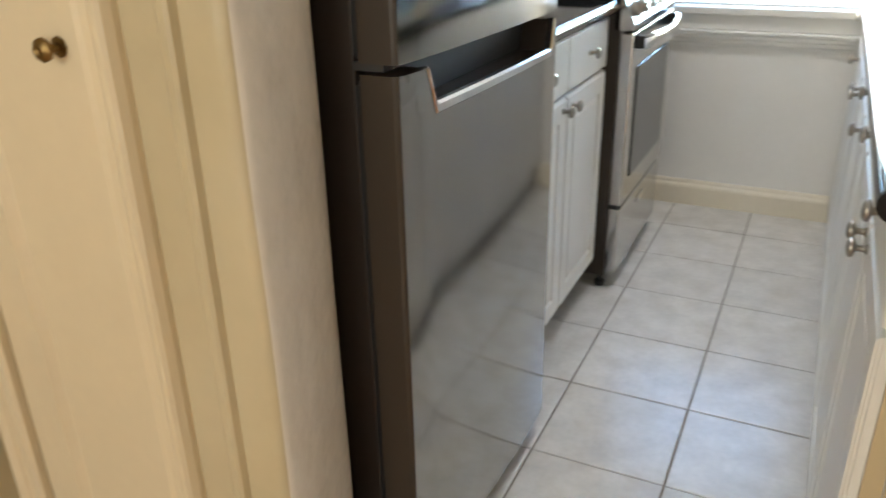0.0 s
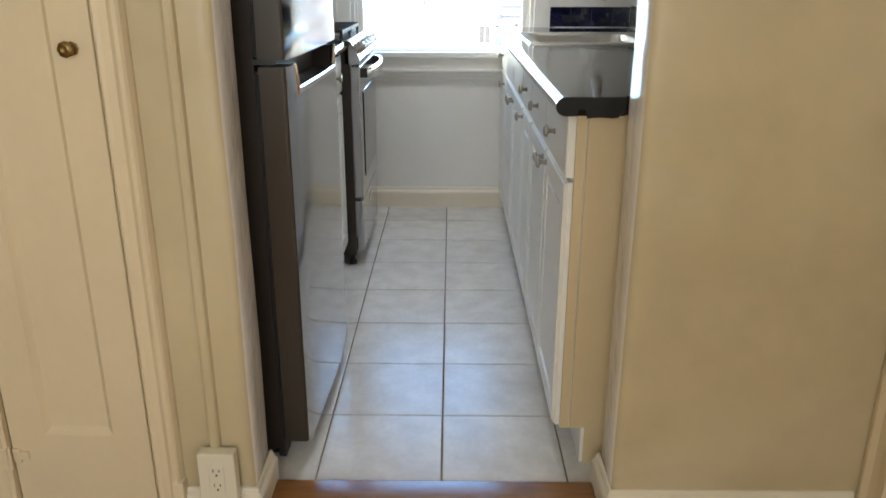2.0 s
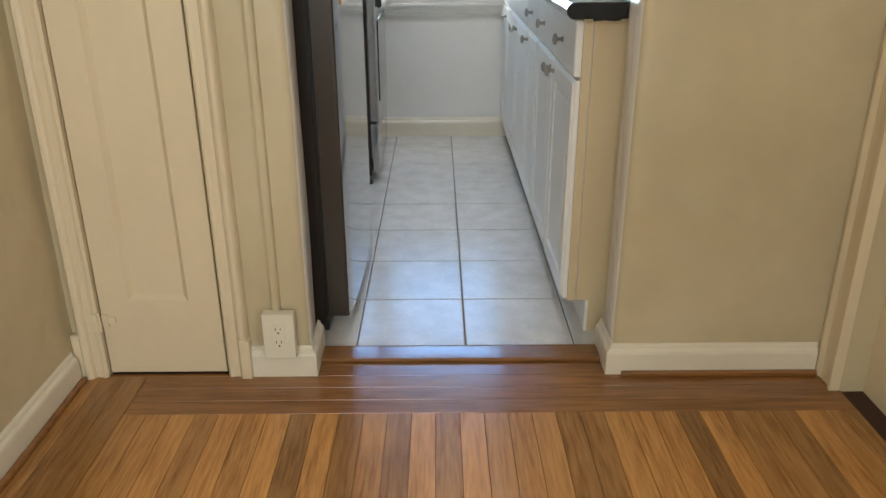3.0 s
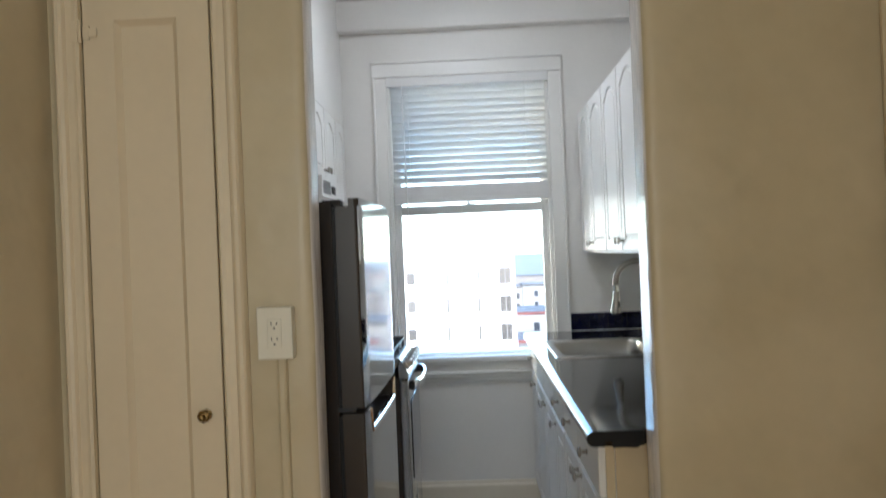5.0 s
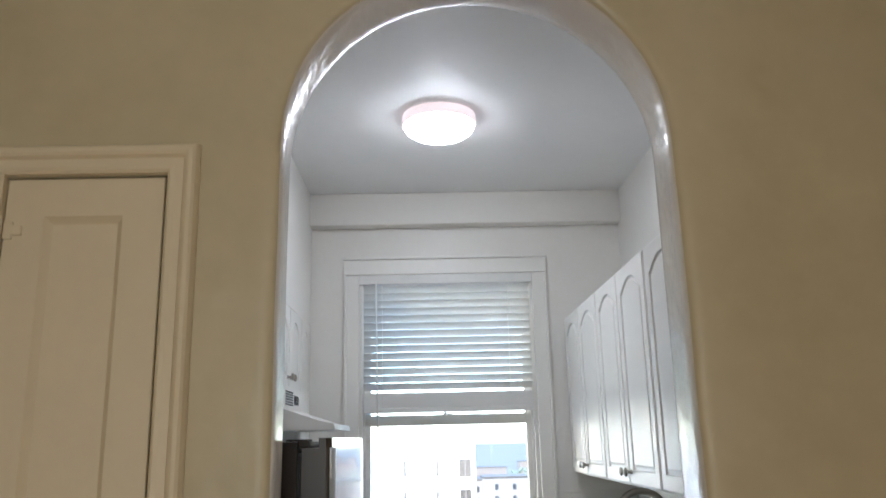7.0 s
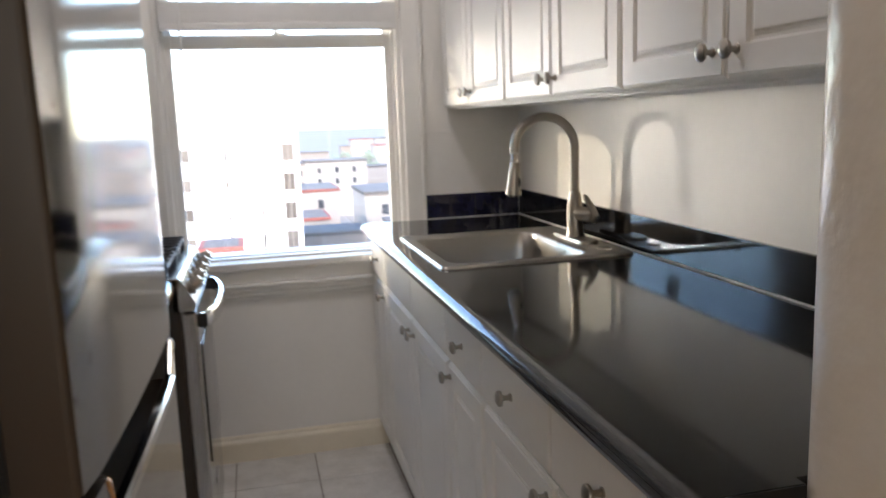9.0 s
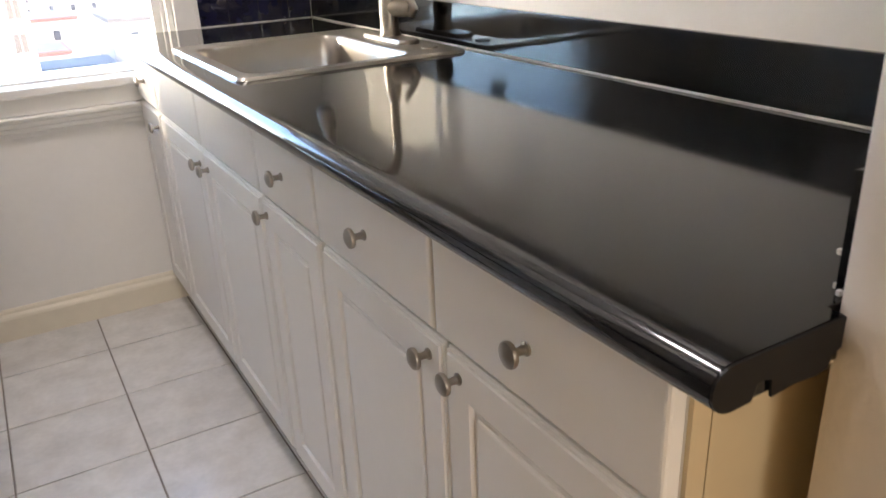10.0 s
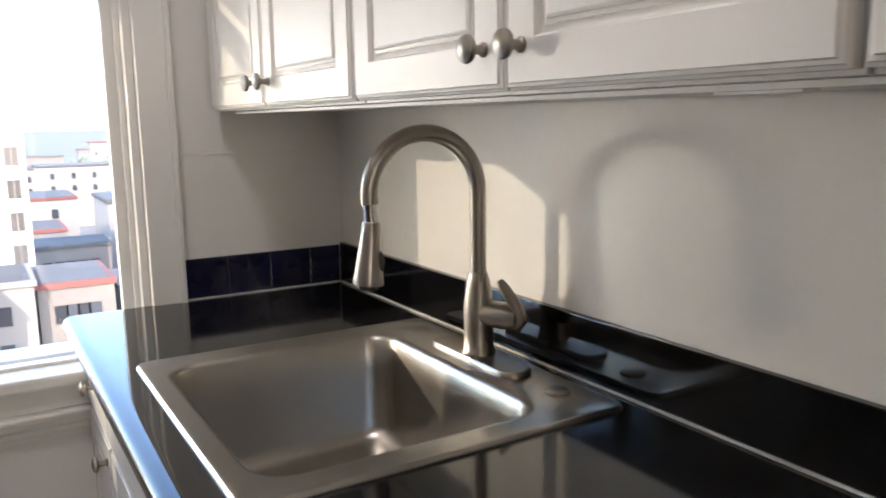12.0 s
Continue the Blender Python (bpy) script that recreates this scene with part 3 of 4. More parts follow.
def sash(name, x0, x1, y, z0, z1, low, high, stile=0.034, t=0.034):
    s = part(name, boxes((x0, x0 + stile, y, y + t, z0, z1), (x1 - stile, x1, y, y + t, z0, z1), (x0 + stile, x1 - stile, y, y + t, z0, z0 + low), (x0 + stile, x1 - stile, y, y + t, z1 - high, z1), b=0.003), TRIM, win)
    p = part("pane", boxes((x0 + stile - 0.004, x1 - stile + 0.004, y + t / 2 - 0.0015, y + t / 2 + 0.0015, z0 + low - 0.004, z1 - high + 0.004)), GLASS, s)
    p.visible_shadow = False
    return s


low = sash("lower_sash", OX0 + 0.02, OX1 - 0.02, FY + 0.045, OZ0 - 0.029, 1.642, 0.036, 0.05)
sash("upper_sash", OX0 + 0.02, OX1 - 0.02, FY + 0.085, 1.60, OZ1 - 0.018, 0.045, 0.05)
bm = lathe(bmesh.new(), [(0.016, 0), (0.016, 0.006), (0.010, 0.009), (0.009, 0.016), (0.004, 0.018)], (0.10, FY + 0.062, 1.642), (0, 0, 1), 14)
box(bm, 0.095, 0.135, FY + 0.052, FY + 0.072, 1.642, 1.650, b=0.002)
part("sash_lock", bm, TRIM, low, "painted sash lock")

# chair rail under the window, across the wall
bm = bmesh.new()
prism(bm, [(FY, 0.648), (FY - 0.010, 0.648), (FY - 0.013, 0.66), (FY - 0.020, 0.664), (FY - 0.020, 0.676), (FY - 0.028, 0.682), (FY - 0.028, 0.694), (FY - 0.040, 0.700), (FY - 0.043, 0.709), (FY - 0.040, 0.714), (FY, 0.714)], "x", LX, 0.45)
structure("trim_chair_rail", bm, TRIM, "white stepped chair rail moulding below the window", "trim")

# blind, drawn half up
blind = thing("window_blind", (0.1, FY + 0.02, 2.36), "white slatted blind drawn half up, slats part open", "blind")
bx0, bx1, by = -0.311, 0.546, FY + 0.004
part("headrail", boxes((OX0 + 0.001, OX1 - 0.001, by - 0.028, by + 0.026, 2.308, 2.357), b=0.003), BLIND, blind)
slat_me = None
z, k = 2.285, 0
while z > 1.756:
    if slat_me is None:
        bm = bmesh.new()
        pts = []
        for i in range(9):
            a = (i / 8 - 0.5)
            pts.append((a * 0.047, 0.0035 * (1 - (2 * a) ** 2) + 0.0011))
        pts += [(p[0], p[1] - 0.0022) for p in reversed(pts)]
        ca, sa = math.cos(radians(-42)), math.sin(radians(-42))
        prism(bm, [(u * ca - v * sa, u * sa + v * ca) for u, v in pts], "x", bx0, bx1)
        slat_me = mesh_of("slat", bm, BLIND)
    s = new("slat", slat_me)
    s.parent = blind
    s.matrix_parent_inverse = Matrix.Translation(blind.location).inverted()
    s.matrix_basis = pose(0, by, z, random.uniform(-0.5, 0.5), 0, 0)
    z -= 0.0385
    k += 1
for i in range(12):
    zz = 1.752 - i * 0.006
    part("stacked_slat", boxes((bx0 + 0.001 * (i % 3), bx1 - 0.001 * (i % 2), by - 0.024 + 0.001 * (i % 2), by + 0.024, zz - 0.0058, zz), b=0.0012), BLIND, blind)
part("bottom_rail", boxes((bx0, bx1, by - 0.026, by + 0.026, 1.655, 1.680), b=0.004), BLIND, blind)
for cx in (-0.215, 0.43):
    for cy in (by - 0.025, by + 0.025):
        part("ladder_cord", tube(bmesh.new(), [(cx, cy, 2.31), (cx, cy, 1.67)], 0.0013, 6), CORD, blind)
part("tilt_wand", tube(bmesh.new(), [(-0.246, by - 0.034, 2.32), (-0.243, by - 0.036, 1.95), (-0.236, by - 0.036, 1.51)], 0.004, 8), BLIND, blind)

# ceiling lamp
lamp = thing("ceiling_lamp", (0.078, 1.445, TOP), "round flush ceiling lamp with a lit white diffuser", "lamp")
part("base_ring", lathe(bmesh.new(), [(0.147, 0), (0.149, -0.036), (0.147, -0.040), (0.13, -0.040)], (0.078, 1.445, TOP - 0.001), (0, 0, 1), 40), LAMP_RIM, lamp)
part("diffuser", lathe(bmesh.new(), [(0.141, -0.039), (0.141, -0.043), (0.133, -0.060), (0.114, -0.073), (0.075, -0.081), (0.02, -0.084)], (0.078, 1.445, TOP), (0, 0, 1), 40), LAMP, lamp)



# ---- right-hand base cabinets, counter, sink ----
CF = 0.428                                # plane behind the door fronts


def drawer(ob, u0, u1, v0, v1, knob=True, side="-x", front=CF):
    d = part("drawer_front", panel(bmesh.new(), side, front, u0, u1, v0, v1, 0.019, 0), CAB, ob)
    if knob:
        s = -1 if side == "-x" else 1
        part("knob", knob_bm((front + s * 0.019, (u0 + u1) / 2, (v0 + v1) / 2), (s, 0, 0)), NICKEL, d, "brushed nickel knob")
    return d


def cab_door(ob, u0, u1, v0, v1, ku, kv, side="-x", front=CF, arch=0.0, fw=0.055):
    d = part("door", panel(bmesh.new(), side, front, u0, u1, v0, v1, 0.019, fw, arch), CAB, ob)
    s = -1 if side == "-x" else 1
    part("knob", knob_bm((front + s * 0.019, ku, kv), (s, 0, 0)), NICKEL, d, "brushed nickel knob")
    return d


def base_unit(y0, y1, label):
    ob = thing("base_cabinet", (0.7, (y0 + y1) / 2, 0), label, "cabinet", "base cabinets under the black counter")
    part("body", boxes((0.452, RX - 0.002, y0 + 0.001, y1 - 0.001, 0.10, 0.690), (0.452, 0.478, y0 + 0.001, y1 - 0.001, 0.690, 0.872), b=0.001), CAB, ob)
    part("face_frame", boxes((0.4285, 0.4505, y0 + 0.001, y0 + 0.03, 0.10, 0.872), (0.4285, 0.4505, y1 - 0.03, y1 - 0.001, 0.10, 0.872), (0.4285, 0.4505, y0 + 0.03, y1 - 0.03, 0.69, 0.75), (0.4285, 0.4505, y0 + 0.03, y1 - 0.03, 0.85, 0.872), b=0.001), CAB, ob)
    part("toe_kick", boxes((0.482, 0.50, y0 + 0.001, y1 - 0.001, 0.0, 0.10)), CAB, ob)
    return ob


a = base_unit(0.200, 0.976, "white two-door base cabinet with two drawers and raised panels")
part("end_panel", boxes((0.4535, RX - 0.004, 0.196, 0.2005, 0.10, 0.872)), CAB_END, a, "almond end panel")
part("end_stile", boxes((0.4285, 0.4510, 0.1955, 0.2005, 0.10, 0.872)), CAB_END, a, "almond face frame edge")
part("toe_end", boxes((0.49, RX - 0.01, 0.197, 0.2005, 0.0, 0.10)), CAB_END, a)
drawer(a, 0.203, 0.589, 0.728, 0.866)
drawer(a, 0.597, 0.971, 0.728, 0.866)
cab_door(a, 0.203, 0.569, 0.105, 0.718, 0.535, 0.688)
cab_door(a, 0.575, 0.966, 0.105, 0.718, 0.608, 0.688)
b_ = base_unit(0.977, 1.279, "narrow white base cabinet with one drawer and one door")
drawer(b_, 0.981, 1.274, 0.728, 0.866)
cab_door(b_, 0.981, 1.274, 0.105, 0.718, 1.246, 0.688)
c_ = base_unit(1.280, 2.190, "white sink base cabinet with two doors and false drawer fronts")
drawer(c_, 1.284, 1.714, 0.728, 0.866, knob=False)
drawer(c_, 1.721, 2.186, 0.728, 0.866, knob=False)
cab_door(c_, 1.284, 1.714, 0.105, 0.718, 1.682, 0.675)
cab_door(c_, 1.721, 2.186, 0.105, 0.718, 1.755, 0.675)
d_ = base_unit(2.191, 2.482, "narrow white base cabinet with one drawer beside the window wall")
drawer(d_, 2.195, 2.474, 0.728, 0.866)
cab_door(d_, 2.195, 2.474, 0.105, 0.718, 2.230, 0.675)

counter = thing("countertop", (0.69, 1.3, 0.875), "glossy black laminate countertop with rounded front edge and chipped end", "countertop")
nose = [(0.475, 0.915), (0.410, 0.915), (0.404, 0.915)]
for k in range(1, 12):
    t = radians(90 + 180 * k / 12)
    nose.append((0.394 + 0.021 * math.cos(t), 0.895 + 0.020 * math.sin(t)))
nose += [(0.402, 0.875), (0.414, 0.8752), (0.414, 0.876), (0.475, 0.876)]
bm = bmesh.new()
prism(bm, nose, "y", 0.138, 2.492)
box(bm, 0.475, RX - 0.002, 0.153, 1.46, 0.876, 0.915)
box(bm, 0.475, 0.517, 0.138, 0.153, 0.876, 0.915)
box(bm, 0.475, RX - 0.002, 2.00, 2.492, 0.876, 0.915)
box(bm, 0.96, RX - 0.002, 1.46, 2.00, 0.876, 0.915)
part("worktop", bm, BLACK, counter)
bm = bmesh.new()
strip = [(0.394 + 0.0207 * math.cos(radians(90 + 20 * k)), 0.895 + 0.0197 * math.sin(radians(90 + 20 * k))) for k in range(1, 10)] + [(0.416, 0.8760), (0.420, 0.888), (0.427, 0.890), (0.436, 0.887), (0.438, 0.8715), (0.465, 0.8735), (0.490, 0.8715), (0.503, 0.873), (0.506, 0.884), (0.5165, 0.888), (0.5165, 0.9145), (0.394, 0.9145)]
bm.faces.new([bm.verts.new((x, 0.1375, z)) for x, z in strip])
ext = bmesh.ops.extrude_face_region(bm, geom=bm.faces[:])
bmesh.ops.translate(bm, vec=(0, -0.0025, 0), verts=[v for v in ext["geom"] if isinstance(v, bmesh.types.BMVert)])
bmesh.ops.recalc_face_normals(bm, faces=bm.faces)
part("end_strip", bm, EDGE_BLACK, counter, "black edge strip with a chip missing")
part("build_up", boxes((0.416, 0.516, 0.1385, 0.195, 0.8735, 0.8758)), CAB_END, counter, "bare wood under the chipped strip")

# backsplash
bs = thing("backsplash", (RX - 0.006, 1.3, 0.915), "glossy black backsplash strip along the wall", "backsplash")
part("strip", boxes((RX - 0.013, RX, 0.167, 2.492, 0.918, 1.018), b=0.0015), BLACK, bs)
part("caulk_line", boxes((RX - 0.017, RX - 0.0131, 0.167, 2.480, 0.9152, 0.9195), b=0.001), CAULK, bs, "white caulk line")
sp = thing("side_splash", (0.8, 0.158, 0.915), "black side splash with chipped lower corner beside the arch", "backsplash")
part("strip", boxes((0.545, RX - 0.018, 0.1515, 0.1655, 0.9165, 1.018), b=0.0015), BLACK, sp)
part("caulk_line", boxes((0.56, RX - 0.018, 0.1657, 0.169, 0.9152, 0.918)), CAULK, sp)
for cx, cy, cz in ((0.539, 0.157, 0.9152), (0.549, 0.1665, 0.9152), (0.546, 0.1662, 0.946)):
    part("plaster_crumb", boxes((cx, cx + 0.005, cy, cy + 0.004, cz, cz + 0.005), b=0.001), CAULK, sp)
tb = thing("tile_backsplash", (0.82, FY, 0.915), "dark navy glazed tiles behind the counter under the window wall", "backsplash")
for x0, x1 in ((0.637, 0.738), (0.7405, 0.8415), (0.844, 0.945), (0.9475, RX - 0.0135)):
    part("tile", boxes((x0, x1, FY - 0.010, FY - 0.001, 0.9185, 1.011), b=0.002), BLUE_TILE, tb)
part("grout", boxes((0.6375, RX - 0.0135, FY - 0.0065, FY - 0.0005, 0.9165, 1.010)), SLOT, tb)
part("caulk_line", boxes((0.637, RX - 0.018, FY - 0.0125, FY - 0.0101, 0.9152, 0.918)), CAULK, tb, "white caulk line")

# sink
sink = thing("kitchen_sink", (0.71, 1.73, 0.915), "stainless steel drop-in sink with one deep bowl and a rear deck", "sink")


def rr(x0, x1, y0, y1, r, z):
    return [(x, y, z) for x, y in rounded(x0, x1, y0, y1, r, 7)]


sx0, sx1, sy0, sy1 = 0.441, 1.001, 1.432, 2.034
wx0, wx1, wy0, wy1 = 0.482, 0.889, 1.486, 1.974
bm = bmesh.new()
bridge(bm, [rr(sx0, sx1, sy0, sy1, 0.022, 0.9153), rr(sx0, sx1, sy0, sy1, 0.022, 0.9175), rr(sx0 + 0.004, sx1 - 0.004, sy0 + 0.004, sy1 - 0.004, 0.020, 0.9225),
            rr(sx0 + 0.010, sx1 - 0.010, sy0 + 0.010, sy1 - 0.010, 0.018, 0.9225), rr(sx0 + 0.016, sx1 - 0.014, sy0 + 0.016, sy1 - 0.016, 0.016, 0.9205),
            rr(wx0 - 0.010, wx1 + 0.010, wy0 - 0.010, wy1 + 0.010, 0.062, 0.9205), rr(wx0 - 0.003, wx1 + 0.003, wy0 - 0.003, wy1 + 0.003, 0.058, 0.919),
            rr(wx0 + 0.002, wx1 - 0.002, wy0 + 0.002, wy1 - 0.002, 0.055, 0.912), rr(wx0 + 0.006, wx1 - 0.006, wy0 + 0.006, wy1 - 0.006, 0.054, 0.86), rr(wx0 + 0.012, wx1 - 0.012, wy0 + 0.012, wy1 - 0.012, 0.054, 0.745),
            rr(wx0 + 0.017, wx1 - 0.017, wy0 + 0.017, wy1 - 0.017, 0.056, 0.731), rr(wx0 + 0.025, wx1 - 0.025, wy0 + 0.025, wy1 - 0.025, 0.058, 0.723), rr(wx0 + 0.037, wx1 - 0.037, wy0 + 0.037, wy1 - 0.037, 0.058, 0.718), rr(wx0 + 0.060, wx1 - 0.060, wy0 + 0.065, wy1 - 0.065, 0.07, 0.714), rr(wx0 + 0.10, wx1 - 0.10, wy0 + 0.13, wy1 - 0.13, 0.08, 0.711), rr(0.617, 0.737, 1.673, 1.793, 0.0595, 0.707)])
for f in bm.faces:
    f.smooth = True
bmesh.ops.recalc_face_normals(bm, faces=bm.faces)
bmesh.ops.reverse_faces(bm, faces=bm.faces)
bowl = part("bowl", bm, SINK, sink)
part("drain", lathe(bmesh.new(), [(0.055, 0.7525), (0.055, 0.755), (0.047, 0.755), (0.040, 0.7535), (0.012, 0.7535), (0.010, 0.765), (0.004, 0.766)], (0.677, 1.733, -0.045), (0, 0, 1), 24), NICKEL, bowl, "steel drain strainer")
part("hole_cover", lathe(bmesh.new(), [(0.020, 0), (0.020, 0.0025), (0.017, 0.0045), (0.006, 0.0052)], (0.950, 1.530, 0.9206), (0, 0, 1), 24), NICKEL, bowl, "round steel hole cover")

# faucet
FX, FYY = 0.946, 1.732
fc = thing("kitchen_faucet", (FX, FYY, 0.9206), "brushed nickel pull-down faucet with a tall gooseneck", "faucet")
bm = bmesh.new()
bridge(bm, [[(x, y, z) for x, y in rounded(FX - w, FX + w, FYY - l, FYY + l, w - 0.001, 8)] for w, l, z in ((0.031, 0.125, 0.9207), (0.031, 0.125, 0.927), (0.028, 0.122, 0.9315), (0.02, 0.11, 0.9325))], cap_first=True)
bmesh.ops.recalc_face_normals(bm, faces=bm.faces)
part("deck_plate", bm, NICKEL, fc)
part("faucet_body", lathe(bmesh.new(), [(0.029, 0), (0.029, 0.006), (0.026, 0.010), (0.0245, 0.04), (0.0255, 0.07), (0.0245, 0.09), (0.020, 0.125), (0.0165, 0.138), (0.0135, 0.142)], (FX, FYY, 0.9315), (0, 0, 1), 28), NICKEL, fc)
pts = [(FX, FYY, 1.06), (FX, FYY, 1.13)]
GR, GZ = 0.095, 1.209
turn = Vector((-1.0, 0.10, 0)).normalized()
for k in range(0, 25):
    t = math.pi * k / 24 * 1.04
    c = Vector((FX, FYY, GZ)) + turn * (GR - GR * math.cos(t))
    pts.append((c.x, c.y, GZ + GR * math.sin(t)))
part("gooseneck", tube(bmesh.new(), pts, 0.0138, 18), NICKEL, fc)
end, prev = Vector(pts[-1]), Vector(pts[-2])
dwn = (end - prev).normalized()
part("chrome_collar", lathe(bmesh.new(), [(0.0105, 0), (0.0105, 0.008), (0.0095, 0.009), (0.0095, 0.012), (0.0108, 0.013), (0.0108, 0.030)], end, dwn, 20), CHROME, fc, "chrome hose collar")
dn2 = (dwn + turn * 0.14).normalized()
head_at = end + dwn * 0.028
head = part("spray_head", lathe(bmesh.new(), [(0.013, 0), (0.0145, 0.003), (0.0165, 0.03), (0.0215, 0.075), (0.0245, 0.095), (0.024, 0.099), (0.018, 0.100)], head_at, dn2, 24), NICKEL, fc)
part("nozzle", lathe(bmesh.new(), [(0.016, 0.099), (0.016, 0.106), (0.013, 0.107)], head_at, dn2, 20), DARK, head, "black spray nozzle")
bm = bmesh.new()
bp = head_at + dn2 * 0.062 + Vector((0.012, -0.0145, 0.0))
bmesh.ops.create_uvsphere(bm, u_segments=14, v_segments=8, radius=1.0, matrix=Matrix.LocRotScale(bp, None, (0.006, 0.006, 0.017)))
part("spray_button", bm, DARK, head, "black spray button")
hub = part("handle_hub", lathe(bmesh.new(), [(0.0225, 0.0), (0.0225, 0.052), (0.0215, 0.066), (0.018, 0.075), (0.008, 0.079)], (FX, FYY, 1.003), (0.45, -0.89, -0.02), 24), NICKEL, fc)
part("lever", tube(bmesh.new(), [(FX + 0.030, FYY - 0.062, 0.985), (FX + 0.036, FYY - 0.072, 1.000), (FX + 0.028, FYY - 0.064, 1.026), (FX + 0.016, FYY - 0.052, 1.052), (FX + 0.011, FYY - 0.047, 1.064)], [0.012, 0.0125, 0.0105, 0.009, 0.005], 14), NICKEL, hub)


# ---- wall cabinets ----
def wall_unit(side, front, back, y0, y1, z0, z1, splits, knobs, label, group, arch=0.045):
    ob = thing("wall_cabinet", ((front + back) / 2, (y0 + y1) / 2, z0), label, "cabinet", group)
    s = -1 if side == "-x" else 1
    part("body", boxes((front - s * 0.002, back, y0 + 0.001, y1 - 0.001, z0, z1), b=0.001), CAB, ob)
    for (u0, u1), ku in zip(splits, knobs):
        cab_door(ob, u0, u1, z0 + 0.004, z1 - 0.004, ku, z0 + 0.048, side, front, arch, 0.05)
    return ob


WG = "white wall cabinets over the sink"
for lo, mid, hi in ((0.232, 0.600, 0.961), (0.965, 1.340, 1.708), (1.712, 2.102, 2.468)):
    wall_unit("-x", 0.734, RX - 0.001, lo, hi, 1.349, 2.112, ((lo + 0.003, mid - 0.002), (mid + 0.002, hi - 0.003)), (mid - 0.032, mid + 0.034), "white wall cabinet with two arched raised-panel doors", WG)
solid("under_cabinet_strip", boxes((0.75, 0.77, 0.30, 2.40, 1.343, 1.3485), (0.75, 0.77, 1.02, 1.10, 1.340, 1.343), b=0.001), CAB, "thin white strip under the wall cabinets", "trim strip")
filler = solid("cabinet_filler", boxes((0.742, RX - 0.001, 2.469, FY - 0.001, 1.349, 2.112), b=0.001), CAB, "narrow white filler strip beside the wall cabinets", "filler strip")

# left-hand wall cabinets
WL = "white wall cabinets over the fridge and stove"
wall_unit("+x", -0.600, LX + 0.001, 0.20, 0.93, 1.60, 2.105, ((0.203, 0.563), (0.567, 0.927)), (0.533, 0.597), "short white wall cabinet with arched doors above the fridge", WL)
wall_unit("+x", -0.600, LX + 0.001, 0.934, 1.58, 1.40, 2.105, ((0.937, 1.255), (1.259, 1.577)), (1.223, 1.291), "white wall cabinet with two arched doors", WL)
wall_unit("+x", -0.600, LX + 0.001, 1.584, 2.21, 1.745, 2.105, ((1.587, 1.895), (1.899, 2.207)), (1.865, 1.929), "short white wall cabinet above the range hood", WL)
wall_unit("+x", -0.600, LX + 0.001, 2.214, 2.500, 1.40, 2.105, ((2.217, 2.497),), (2.247,), "narrow white wall cabinet in the corner", WL)
hood = thing("range_hood", (-0.62, 1.9, 1.56), "white and steel range hood with a vent grille", "range hood")
bm = bmesh.new()
prism(bm, [(LX + 0.002, 1.743), (-0.545, 1.743), (-0.545, 1.650), (-0.40, 1.600), (-0.352, 1.590), (-0.347, 1.568), (LX + 0.002, 1.568)], "y", 1.60, 2.20)
part("canopy", bm, CAB, hood)
for k in range(6):
    part("vent_slot", boxes((-0.5448, -0.543, 1.63, 1.80, 1.668 + k * 0.010, 1.673 + k * 0.010)), SLOT, hood)
part("control_strip", boxes((-0.5448, -0.542, 1.83, 1.93, 1.675, 1.712), b=0.001), SLOT, hood)
for y in (1.86, 1.90):
    part("switch", boxes((-0.542, -0.537, y - 0.008, y + 0.008, 1.686, 1.702), b=0.001), STEEL, hood)

# ---- fridge ----
FR0, FR1, FF, FT = 0.196, 0.806, -0.190, 1.520
fr = thing("refrigerator", (-0.5, 0.5, 0), "stainless steel top-freezer refrigerator with dark grey sides", "refrigerator")
part("cabinet_body", boxes((LX + 0.03, -0.258, FR0 + 0.004, FR1 - 0.004, 0.03, FT + 0.003), b=0.004), FRIDGE_SIDE, fr, "dark grey textured cabinet")
part("gasket", boxes((-0.258, -0.250, FR0 + 0.010, FR1 - 0.010, 0.05, 0.955), (-0.258, -0.250, FR0 + 0.010, FR1 - 0.010, 0.985, FT - 0.02)), DARK, fr, "dark door gasket")


GRIP0, GRIP1, GRIPZ, SLANT = FR0 + 0.072, FR1 - 0.028, 0.908, 0.022     # ends and floor of the grip cut, lean of its ends


def front_at(y):
    f = (y - FR0) / (FR1 - FR0)
    return FF + 0.016 * f + 0.008 * math.sin(math.pi * min(1.0, max(0.0, f))) ** 0.5


def door_profile(y0, y1, n=18):
    """Plan of a stretch of the bowed door, its outer corners rounded."""
    near = [(FF - 0.009, FR0), (FF - 0.005, FR0 + 0.0012), (FF - 0.001, FR0 + 0.004)] if y0 == FR0 else [(front_at(y0), y0)]
    far = [(front_at(FR1 - 0.006), FR1 - 0.006), (FF + 0.010, FR1 - 0.002), (FF + 0.004, FR1)] if y1 == FR1 else [(front_at(y1), y1)]
    a, b = y0 + (0.012 if y0 == FR0 else 0.0), y1 - (0.012 if y1 == FR1 else 0.0)
    mid = [(front_at(a + (b - a) * k / n), a + (b - a) * k / n) for k in range(1, n)]
    return [(-0.249, y0)] + near + mid + far + [(-0.249, y1)]


